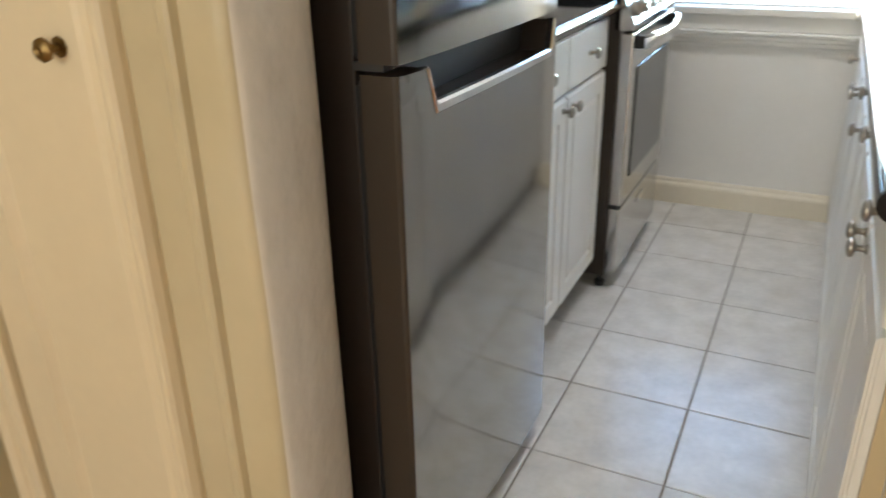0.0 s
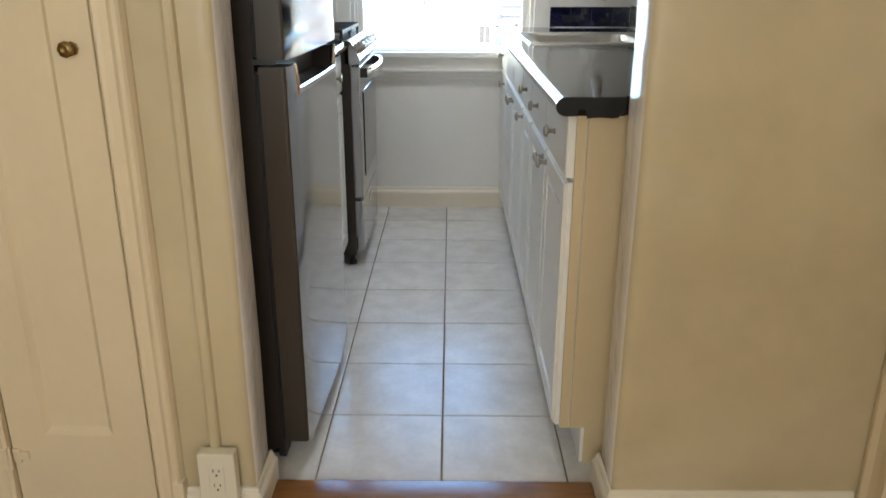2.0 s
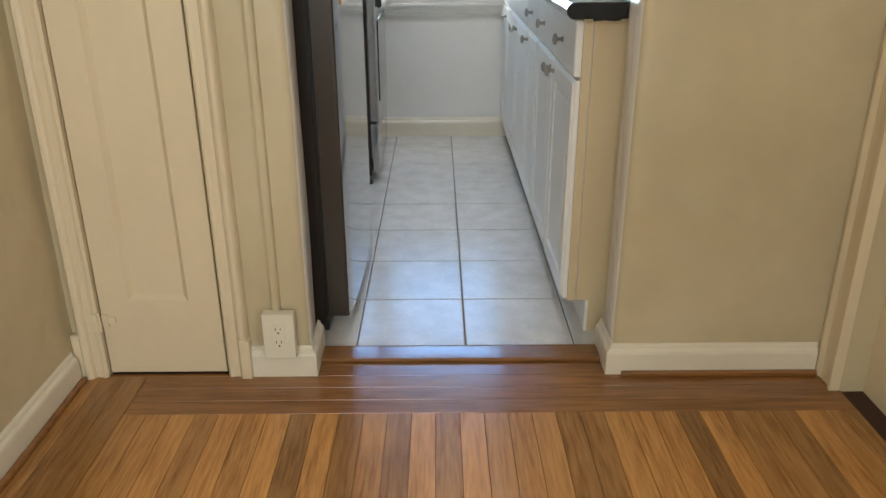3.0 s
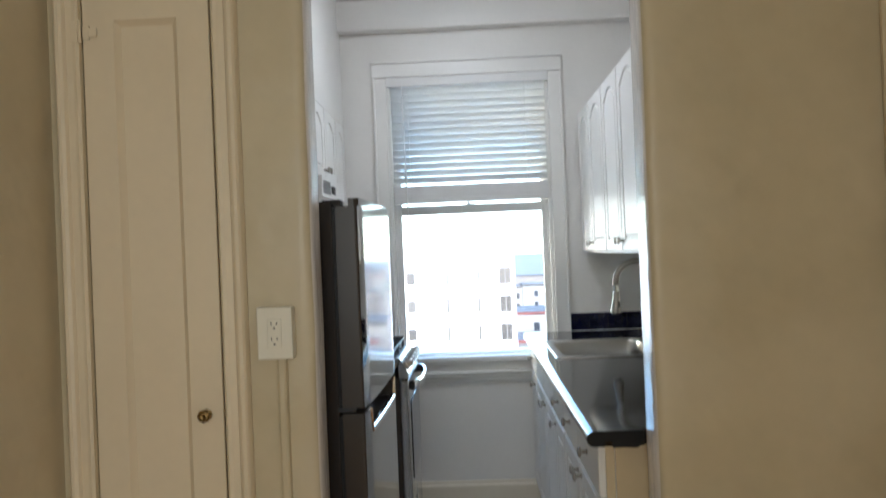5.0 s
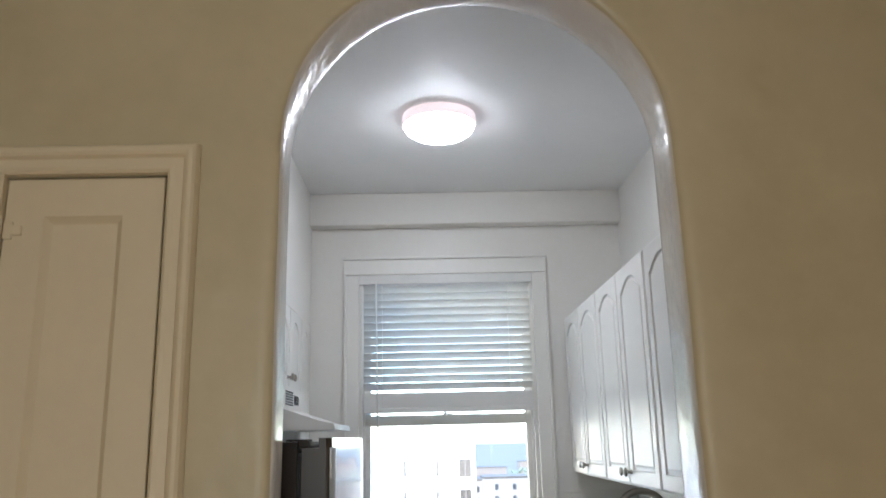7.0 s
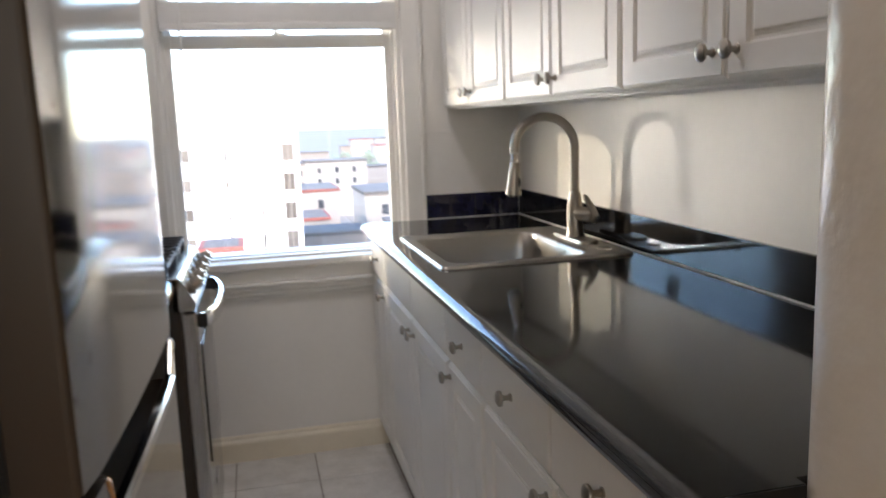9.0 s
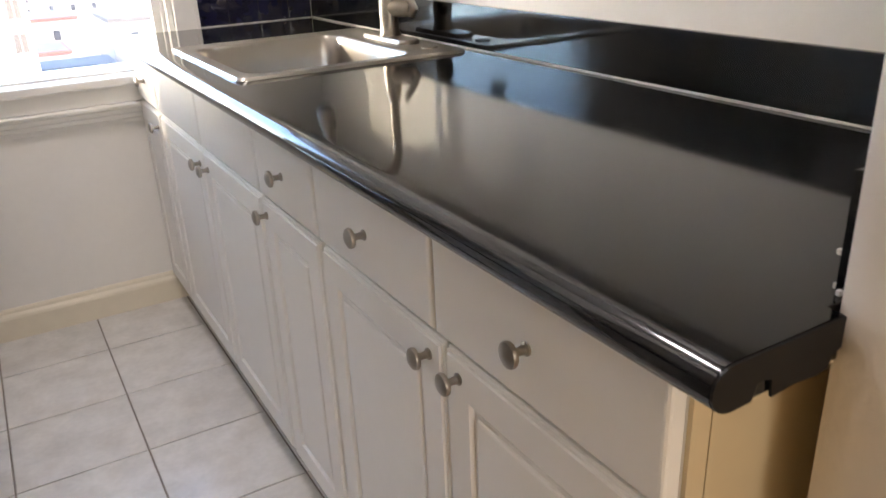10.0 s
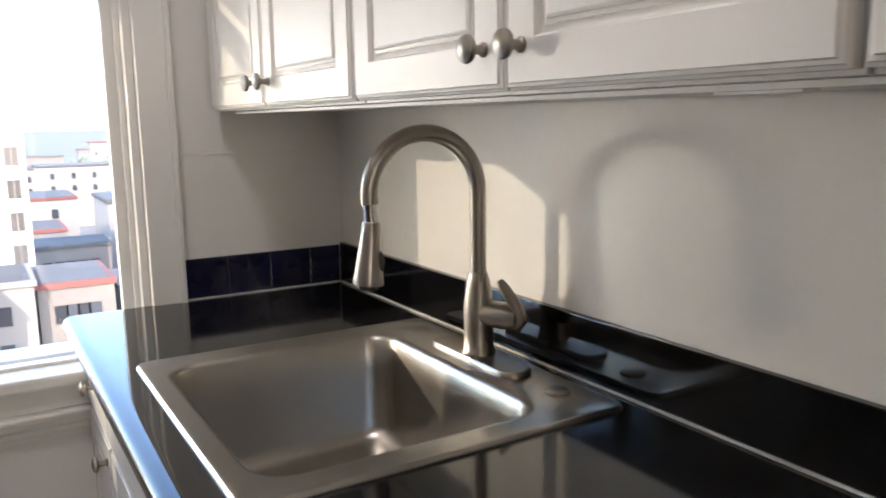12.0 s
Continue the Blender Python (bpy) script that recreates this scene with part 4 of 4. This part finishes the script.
def fridge_door(name, z0, z1, cut):
    bm = bmesh.new()
    if not cut:
        prism(bm, door_profile(FR0, FR1), "z", z0, z1)
        # front skin standing up above the door's top edge
        prism(bm, [(FF - 0.024, FR0 + 0.002), (FF - 0.009, FR0 + 0.002)] + [(front_at(FR0 + 0.012 + 0.037 * k), FR0 + 0.012 + 0.037 * k) for k in range(16)] + [(FF - 0.009, FR1 - 0.002), (FF - 0.024, FR1 - 0.002)], "z", z1, z1 + 0.020)
    else:
        prism(bm, door_profile(FR0, FR1), "z", z0, GRIPZ)
        for low, high in ((door_profile(FR0, GRIP0 + SLANT, 4), door_profile(FR0, GRIP0, 4)), (door_profile(GRIP1 - SLANT * 0.6, FR1, 4), door_profile(GRIP1, FR1, 4))):
            bridge(bm, [[(x, y, GRIPZ) for x, y in low], [(x, y, z1) for x, y in high]], cap_first=True)
        box(bm, -0.249, -0.236, GRIP0, GRIP1, GRIPZ, z1)
    bmesh.ops.recalc_face_normals(bm, faces=bm.faces)
    for f in bm.faces:
        c = f.calc_center_median()
        f.material_index = 1 if (abs(f.normal.y) > 0.4 or c.x < -0.230 or f.normal.z > 0.9) else 0
    return part(name, bm, [STEEL, STEEL_EDGE], fr)


fridge_door("freezer_door", 0.981, FT - 0.010, False)
ld = fridge_door("fridge_door", 0.055, 0.966, True)
bm = bmesh.new()
rim = [(GRIP0, 0.966), (GRIP0 + SLANT * 0.5, 0.937)] + [(GRIP0 + SLANT + (GRIP1 - GRIP0 - SLANT * 1.6) * k / 14, GRIPZ + 0.004) for k in range(15)] + [(GRIP1 - SLANT * 0.3, 0.937), (GRIP1, 0.966)]
loops = []
for i, (y, z) in enumerate(rim):
    x = front_at(y) + 0.002
    w = 0.015 if 1 < i < len(rim) - 2 else 0.006
    loops.append([(x - 0.014, y, z - 0.003), (x - 0.002, y, z - w), (x + 0.001, y, z - w + 0.003), (x + 0.001, y, z - 0.001), (x - 0.003, y, z + 0.003), (x - 0.014, y, z + 0.002)])
bridge(bm, loops, cap_first=True)
bmesh.ops.recalc_face_normals(bm, faces=bm.faces)
for gx in (-0.2575, -0.2535):
    part("gasket_rib", boxes((gx, gx + 0.0022, FR0 + 0.0015, FR0 + 0.0098, 0.06, 0.95), (gx, gx + 0.0022, FR0 + 0.0015, FR0 + 0.0098, 0.99, FT - 0.025), b=0.0005), DARK, fr)
part("grip_lip", bm, CHROME, ld, "bright metal grip lip")
part("grip_pocket", boxes((-0.2355, -0.2335, GRIP0 + 0.003, GRIP1 - 0.003, GRIPZ + 0.001, 0.965)), DARK, ld, "dark grip recess")
part("middle_hinge", boxes((-0.262, -0.214, FR0 + 0.004, FR0 + 0.05, 0.970, 0.982), b=0.001), DARK, fr, "dark hinge plate")
part("top_hinge_cover", boxes((-0.285, -0.2585, FR0 + 0.012, FR0 + 0.060, FT + 0.0035, FT + 0.008), (-0.258, -0.236, FR0 + 0.012, FR0 + 0.060, FT - 0.0095, FT + 0.008), b=0.002), FRIDGE_SIDE, fr)
part("kick_grille", boxes((-0.27, -0.252, FR0 + 0.01, FR1 - 0.01, 0.004, 0.048), b=0.002), DARK, fr)
for y in (FR0 + 0.05, FR1 - 0.05):
    part("foot", lathe(bmesh.new(), [(0.018, 0), (0.018, 0.012), (0.008, 0.014), (0.008, 0.031)], (-0.29, y, 0), (0, 0, 1), 14), DARK, fr)

# ---- cabinet and counter between fridge and stove ----
lc = thing("base_cabinet", (-0.55, 1.2, 0), "white base cabinet with drawers and raised-panel doors beside the stove", "cabinet")
LF = -0.283
part("body", boxes((LX + 0.002, LF - 0.004, 0.83, 1.582, 0.10, 0.872), b=0.001), CAB, lc)
part("toe_kick", boxes((LX + 0.002, LF - 0.06, 0.83, 1.582, 0.0, 0.099)), DARK, lc)
drawer(lc, 0.84, 1.202, 0.728, 0.866, side="+x", front=LF)
drawer(lc, 1.208, 1.576, 0.728, 0.866, side="+x", front=LF)
cab_door(lc, 0.84, 1.202, 0.105, 0.718, 1.170, 0.688, "+x", LF)
cab_door(lc, 1.208, 1.576, 0.105, 0.718, 1.240, 0.688, "+x", LF)
bm = bmesh.new()
nose = [(LX + 0.002, 0.915), (-0.262, 0.915)] + [(-0.262 + 0.022 * math.sin(radians(a)), 0.894 + 0.021 * math.cos(radians(a))) for a in range(15, 180, 15)] + [(-0.262, 0.873), (LX + 0.002, 0.873)]
prism(bm, nose, "y", 0.83, 1.583)
solid("countertop", bm, BLACK, "short glossy black countertop between fridge and stove", "countertop")

# ---- stove ----
S0, S1, SF = 1.592, 2.196, -0.232
st = thing("gas_stove", (-0.53, 1.89, 0), "stainless steel gas range with oven window and black grates", "stove")
part("stove_body", boxes((LX + 0.03, SF - 0.002, S0, S1, 0.045, 0.895), b=0.003), STEEL_EDGE, st, "dark grey stove body")
part("cooktop", boxes((LX + 0.03, SF + 0.002, S0, S1, 0.896, 0.918), b=0.006), STOVE_STEEL, st)
for y0, y1 in ((S0 + 0.03, 1.885), (1.903, S1 - 0.03)):
    bm = bmesh.new()
    gx0, gx1, gz = LX + 0.10, SF - 0.028, 0.950
    for x in (gx0, (gx0 + gx1) / 2, gx1 - 0.012):
        box(bm, x, x + 0.012, y0, y1, gz - 0.012, gz + 0.002, b=0.002)
    for k in range(5):
        y = y0 + (y1 - y0 - 0.012) * k / 4
        box(bm, gx0, gx1, y, y + 0.011, gz - 0.008, gz + 0.006, b=0.002)
    for x in (gx0, gx1 - 0.012):
        for y in (y0, y1 - 0.012):
            box(bm, x, x + 0.012, y, y + 0.012, 0.9185, gz - 0.008)
    part("grate", bm, IRON, st, "black cast iron grate")
for x in (-0.42, -0.70):
    for y in (1.745, 2.045):
        part("burner", lathe(bmesh.new(), [(0.045, 0), (0.045, 0.006), (0.032, 0.008), (0.032, 0.014), (0.02, 0.016)], (x, y, 0.9182), (0, 0, 1), 20), IRON, st)
bm = bmesh.new()
prism(bm, [(SF - 0.02, 0.917), (SF + 0.006, 0.912), (SF + 0.040, 0.846), (SF + 0.036, 0.828), (SF - 0.02, 0.828)], "y", S0, S1)
cp = part("control_panel", bm, STOVE_STEEL, st)
ax = Vector((0.066, 0, 0.034)).normalized()
for k in range(5):
    y = S0 + 0.075 + k * (S1 - S0 - 0.15) / 4
    kb = part("burner_knob", lathe(bmesh.new(), [(0.024, 0), (0.024, 0.004), (0.0185, 0.008), (0.0175, 0.030), (0.0155, 0.034), (0.004, 0.035)], Vector((SF + 0.022, y, 0.881)), ax, 22), NICKEL, cp, "metal burner knob")
    bm = boxes((-0.003, 0.003, -0.017, 0.017, 0.030, 0.041), b=0.001)
    bmesh.ops.transform(bm, matrix=Matrix.Translation((SF + 0.022, y, 0.881)) @ Vector((0, 0, 1)).rotation_difference(ax).to_matrix().to_4x4(), verts=bm.verts)
    part("knob_grip", bm, NICKEL, kb)
od = part("oven_door", boxes((SF, SF + 0.038, S0 + 0.003, S1 - 0.003, 0.292, 0.822), b=0.006), STOVE_STEEL, st)
part("oven_window", boxes((SF + 0.0385, SF + 0.042, S0 + 0.075, S1 - 0.075, 0.37, 0.715), b=0.001), OVEN_GLASS, od, "dark oven window glass")
part("vent_slots", boxes(*[(SF + 0.010, SF + 0.030, S0 + 0.06 + k * 0.042, S0 + 0.088 + k * 0.042, 0.8215, 0.8228) for k in range(12)]), SLOT, od)
bm = bmesh.new()
hp = []
for k in range(15):
    f = k / 14
    y = S0 + 0.035 + (S1 - S0 - 0.07) * f
    hp.append((SF + 0.052 + 0.040 * math.sin(math.pi * f) ** 0.6, y))
bridge(bm, [[(x - 0.008, y, 0.772), (x + 0.004, y, 0.770), (x + 0.008, y, 0.778), (x + 0.008, y, 0.806), (x + 0.003, y, 0.814), (x - 0.008, y, 0.812)] for x, y in hp], cap_first=True)
bmesh.ops.recalc_face_normals(bm, faces=bm.faces)
part("handle", bm, CHROME, od, "wide curved metal handle")
for y in (S0 + 0.045, S1 - 0.045):
    part("handle_bracket", boxes((SF + 0.037, SF + 0.062, y - 0.012, y + 0.012, 0.774, 0.810), b=0.002), SLOT, od)
dr = part("storage_drawer", boxes((SF, SF + 0.034, S0 + 0.003, S1 - 0.003, 0.062, 0.280), b=0.006), STOVE_STEEL, st)
part("drawer_badge", boxes((SF + 0.0345, SF + 0.037, 1.85, 1.94, 0.215, 0.240), b=0.001), CHROME, dr)
part("drawer_gap", boxes((SF - 0.001, SF + 0.026, S0 + 0.004, S1 - 0.004, 0.2805, 0.2915)), DARK, st)
for x in (SF - 0.02, LX + 0.10):
    for y in (S0 + 0.03, S1 - 0.03):
        part("foot", lathe(bmesh.new(), [(0.017, 0), (0.017, 0.014), (0.008, 0.018), (0.008, 0.047)], (x, y, 0), (0, 0, 1), 14), DARK, st)

# ---- the city outside ----
GZ0 = -24.0
structure("ground", boxes((-2500, 2500, 6, 4000, GZ0 - 0.5, GZ0)), GROUND, "grey city ground far below the window", "ground")


def block(x, y, w, d, h, wall_m, roof_m, cols, rows, label, win=(1.0, 1.5), margin=1.2, z0=GZ0):
    ob = thing("city_house", (x, y, z0), label, "building", "far city houses")
    part("wall", boxes((x - w / 2, x + w / 2, y, y + d, z0, z0 + h)), wall_m, ob)
    part("roof", boxes((x - w / 2 - 0.2, x + w / 2 + 0.2, y - 0.2, y + d, z0 + h, z0 + h + 0.45)), roof_m, ob)
    part("roof_deck", boxes((x - w / 2 + 0.2, x + w / 2 - 0.2, y + 0.3, y + d - 0.3, z0 + h + 0.45, z0 + h + 0.5)), GREY_ROOF, ob)
    for i in range(cols):
        for j in range(rows):
            cx = x - w / 2 + margin + (w - 2 * margin) * (i + 0.5) / cols
            cz = z0 + h - 2.2 - j * 3.0
            if cz > z0 + 1:
                part("window", boxes((cx - win[0] / 2, cx + win[0] / 2, y - 0.12, y + 0.1, cz - win[1] / 2, cz + win[1] / 2)), PANE_DARK, ob)
    return ob


tw = thing("apartment_building", (-8, 85, GZ0), "tall white apartment building across the street with small windows", "building")
part("wall", boxes((-26, 4.9, 85, 100, GZ0, 1.2)), STUCCO, tw)
part("roof", boxes((-26.3, 5.1, 84.8, 100, 1.2, 1.8), (-3.0, -2.4, 90, 91, 1.8, 3.4)), STUCCO, tw)
for j in range(7):
    zc = -1.5 - 3.13 * j
    for xc, w, h in ((-6.8, 0.85, 1.25), (-2.7, 0.26, 1.6), (0.78, 0.26, 1.6), (3.75, 1.1, 1.8), (-11.5, 1.0, 1.3), (-16, 0.5, 1.5)):
        wn_ = part("window", boxes((xc - w / 2, xc + w / 2, 84.9, 85.2, zc - h / 2, zc + h / 2)), PANE_PALE, tw)
        if w > 1.05:
            part("window_frame", boxes((xc - 0.02, xc + 0.06, 84.82, 84.9, zc - h / 2, zc + h / 2), (xc - w / 2 - 0.08, xc - w / 2, 84.82, 85.0, zc - h / 2, zc + h / 2), (xc + w / 2, xc + w / 2 + 0.08, 84.82, 85.0, zc - h / 2, zc + h / 2)), PALE_STUCCO, wn_)
rnd = random.Random(4)
block(6.9, 70, 5.8, 10, 12.2, BEIGE_STUCCO, RED_ROOF, 4, 3, "beige house with a red roof and many windows")
block(-2.8, 60, 3.0, 5, 15.9, RED_ROOF, RED_ROOF, 0, 0, "small building of red clay with a flat roof")
block(-0.5, 68, 8.4, 9, 13.0, PALE_STUCCO, PALE_STUCCO, 3, 3, "low white building in front of the tower")
block(15.5, 74, 9.0, 10, 10.5, PALE_STUCCO, GREY_ROOF, 4, 2, "pale house with a flat grey roof")
block(24, 95, 14, 10, 12, PALE_STUCCO, GREY_ROOF, 5, 2, "plain white house with a flat grey roof")
for k in range(70):
    y = 105 + 330 * (k / 70) ** 1.2 + rnd.uniform(-6, 6)
    x = rnd.uniform(0.02, 0.75) * y
    h = rnd.uniform(8, 15) + (y - 100) * 0.012
    wm, rm = rnd.choice(((PALE_STUCCO, GREY_ROOF), (BEIGE_STUCCO, GREY_ROOF), (PALE_STUCCO, RED_ROOF), (PALE_STUCCO, GREY_ROOF), (PALE_STUCCO, PALE_STUCCO)))
    near = y < 240
    block(x, y, rnd.uniform(8, 18), rnd.uniform(8, 16), h, wm, rm, rnd.randint(3, 5) if near else 0, 2 if near else 0, "pale city house with a flat roof" if rm is not RED_ROOF else "pale city house with a red roof")
for k in range(4):
    y = rnd.uniform(210, 330)
    x = rnd.uniform(0.06, 0.4) * y
    tr = thing("tree", (x, y, GZ0), "dark green street tree between the houses", "tree", "far street trees")
    part("trunk", tube(bmesh.new(), [(x, y, GZ0), (x + 0.3, y, GZ0 + 6), (x, y, GZ0 + 12)], [0.5, 0.4, 0.15], 7), LEAF, tr)
    bm = bmesh.new()
    for i in range(60):
        c = Vector((rnd.gauss(0, 1.6), rnd.gauss(0, 1.6), 12 + rnd.gauss(0, 2.2)))
        bmesh.ops.create_icosphere(bm, subdivisions=1, radius=rnd.uniform(0.35, 0.9), matrix=Matrix.Translation(Vector((x, y, GZ0)) + c))
    part("crown", bm, LEAF, tr)

# ---- floors, piece by piece ----
ft = structure("floor_kitchen", boxes((LX - 0.1, RX + 0.1, 0.103, FY + 0.1, -0.06, -0.0035)), GROUT, "grey square floor tiles with darker grout", "floor")
P, G = 0.305, 0.0042
tile_cache = {}
for i in range(-4, 4):
    for j in range(0, 9):
        x0, x1 = 0.139 + P * i + G / 2, 0.139 + P * (i + 1) - G / 2
        y0, y1 = 0.1085 + P * j + G / 2, 0.1085 + P * (j + 1) - G / 2
        x0, x1, y1 = max(x0, LX), min(x1, RX), min(y1, FY)
        if j == 0:
            y0 = 0.1085
        if x1 - x0 < 0.02 or y1 - y0 < 0.02:
            continue
        key = (round(x1 - x0, 4), round(y1 - y0, 4))
        if key not in tile_cache:
            bm = bmesh.new()
            w, h = key[0] / 2, key[1] / 2
            bridge(bm, [[(sx * (w - o), sy * (h - o), z) for sx, sy in ((-1, -1), (1, -1), (1, 1), (-1, 1))] for o, z in ((0, -0.008), (0, -0.0018), (0.0008, -0.0006), (0.0022, 0.0))], cap_last=True)
            bmesh.ops.recalc_face_normals(bm, faces=bm.faces)
            tile_cache[key] = mesh_of("tile", bm, TILE)
        t = new("tile", tile_cache[key])
        t.parent = ft
        t.location = ((x0 + x1) / 2, (y0 + y1) / 2, random.uniform(-0.0006, 0.0004))
fh = structure("floor_hall", boxes((-1.0, 1.2, -3.6, 0.108, -0.06, FLOOR_H - 0.003)), GAP, "varnished oak strip floor with a darker border", "floor")


def plank(x0, x1, y0, y1, material, z=FLOOR_H):
    bm = bmesh.new()
    w, h = (x1 - x0) / 2, (y1 - y0) / 2
    bridge(bm, [[(sx * (w - o), sy * (h - o), zz) for sx, sy in ((-1, -1), (1, -1), (1, 1), (-1, 1))] for o, zz in ((0.0004, -0.008), (0.0004, -0.001), (0.0010, 0.0))], cap_last=True)
    bmesh.ops.recalc_face_normals(bm, faces=bm.faces)
    ob = new("plank", mesh_of("plank", bm, material))
    ob.parent = fh
    ob.location = ((x0 + x1) / 2, (y0 + y1) / 2, z + random.uniform(-0.0003, 0.0003))
    return ob


# border boards along the arch wall and in the opening
for y0, y1 in ((-0.214, -0.157), (-0.157, -0.100), (-0.100, -0.044)):
    plank(-0.692, 1.07, y0, y1, OAK_X)
plank(-0.864, -0.270, -0.044, -0.030, OAK_X)
plank(0.515, 1.06, -0.044, -0.030, OAK_X)
plank(-0.270, 0.515, -0.044, 0.015, OAK_X)
saddle = bmesh.new()
prism(saddle, [(0.020, FLOOR_H - 0.003), (0.019, FLOOR_H + 0.006), (0.024, FLOOR_H + 0.010), (0.080, FLOOR_H + 0.011), (0.098, FLOOR_H + 0.008), (0.1075, 0.003), (0.1075, FLOOR_H - 0.003)], "x", -0.268, 0.514)
structure("trim_threshold", saddle, OAK_X, "brown varnished wooden threshold strip with worn edges", "trim")
for x0, x1 in ((-0.864, -0.806), (-0.806, -0.749), (-0.749, -0.692)):
    y = -0.044
    while y > -3.4:
        y2 = max(y - random.uniform(0.9, 1.6), -3.44)
        plank(x0, x1, y2, y, OAK)
        y = y2
x = -0.692
while x < 1.07:
    x2 = min(x + 0.0575, 1.07)
    y = -0.214
    while y > -3.4:
        y2 = max(y - random.uniform(0.5, 1.5), -3.44)
        plank(x, x2, y2, y, OAK)
        y = y2
    x = x2
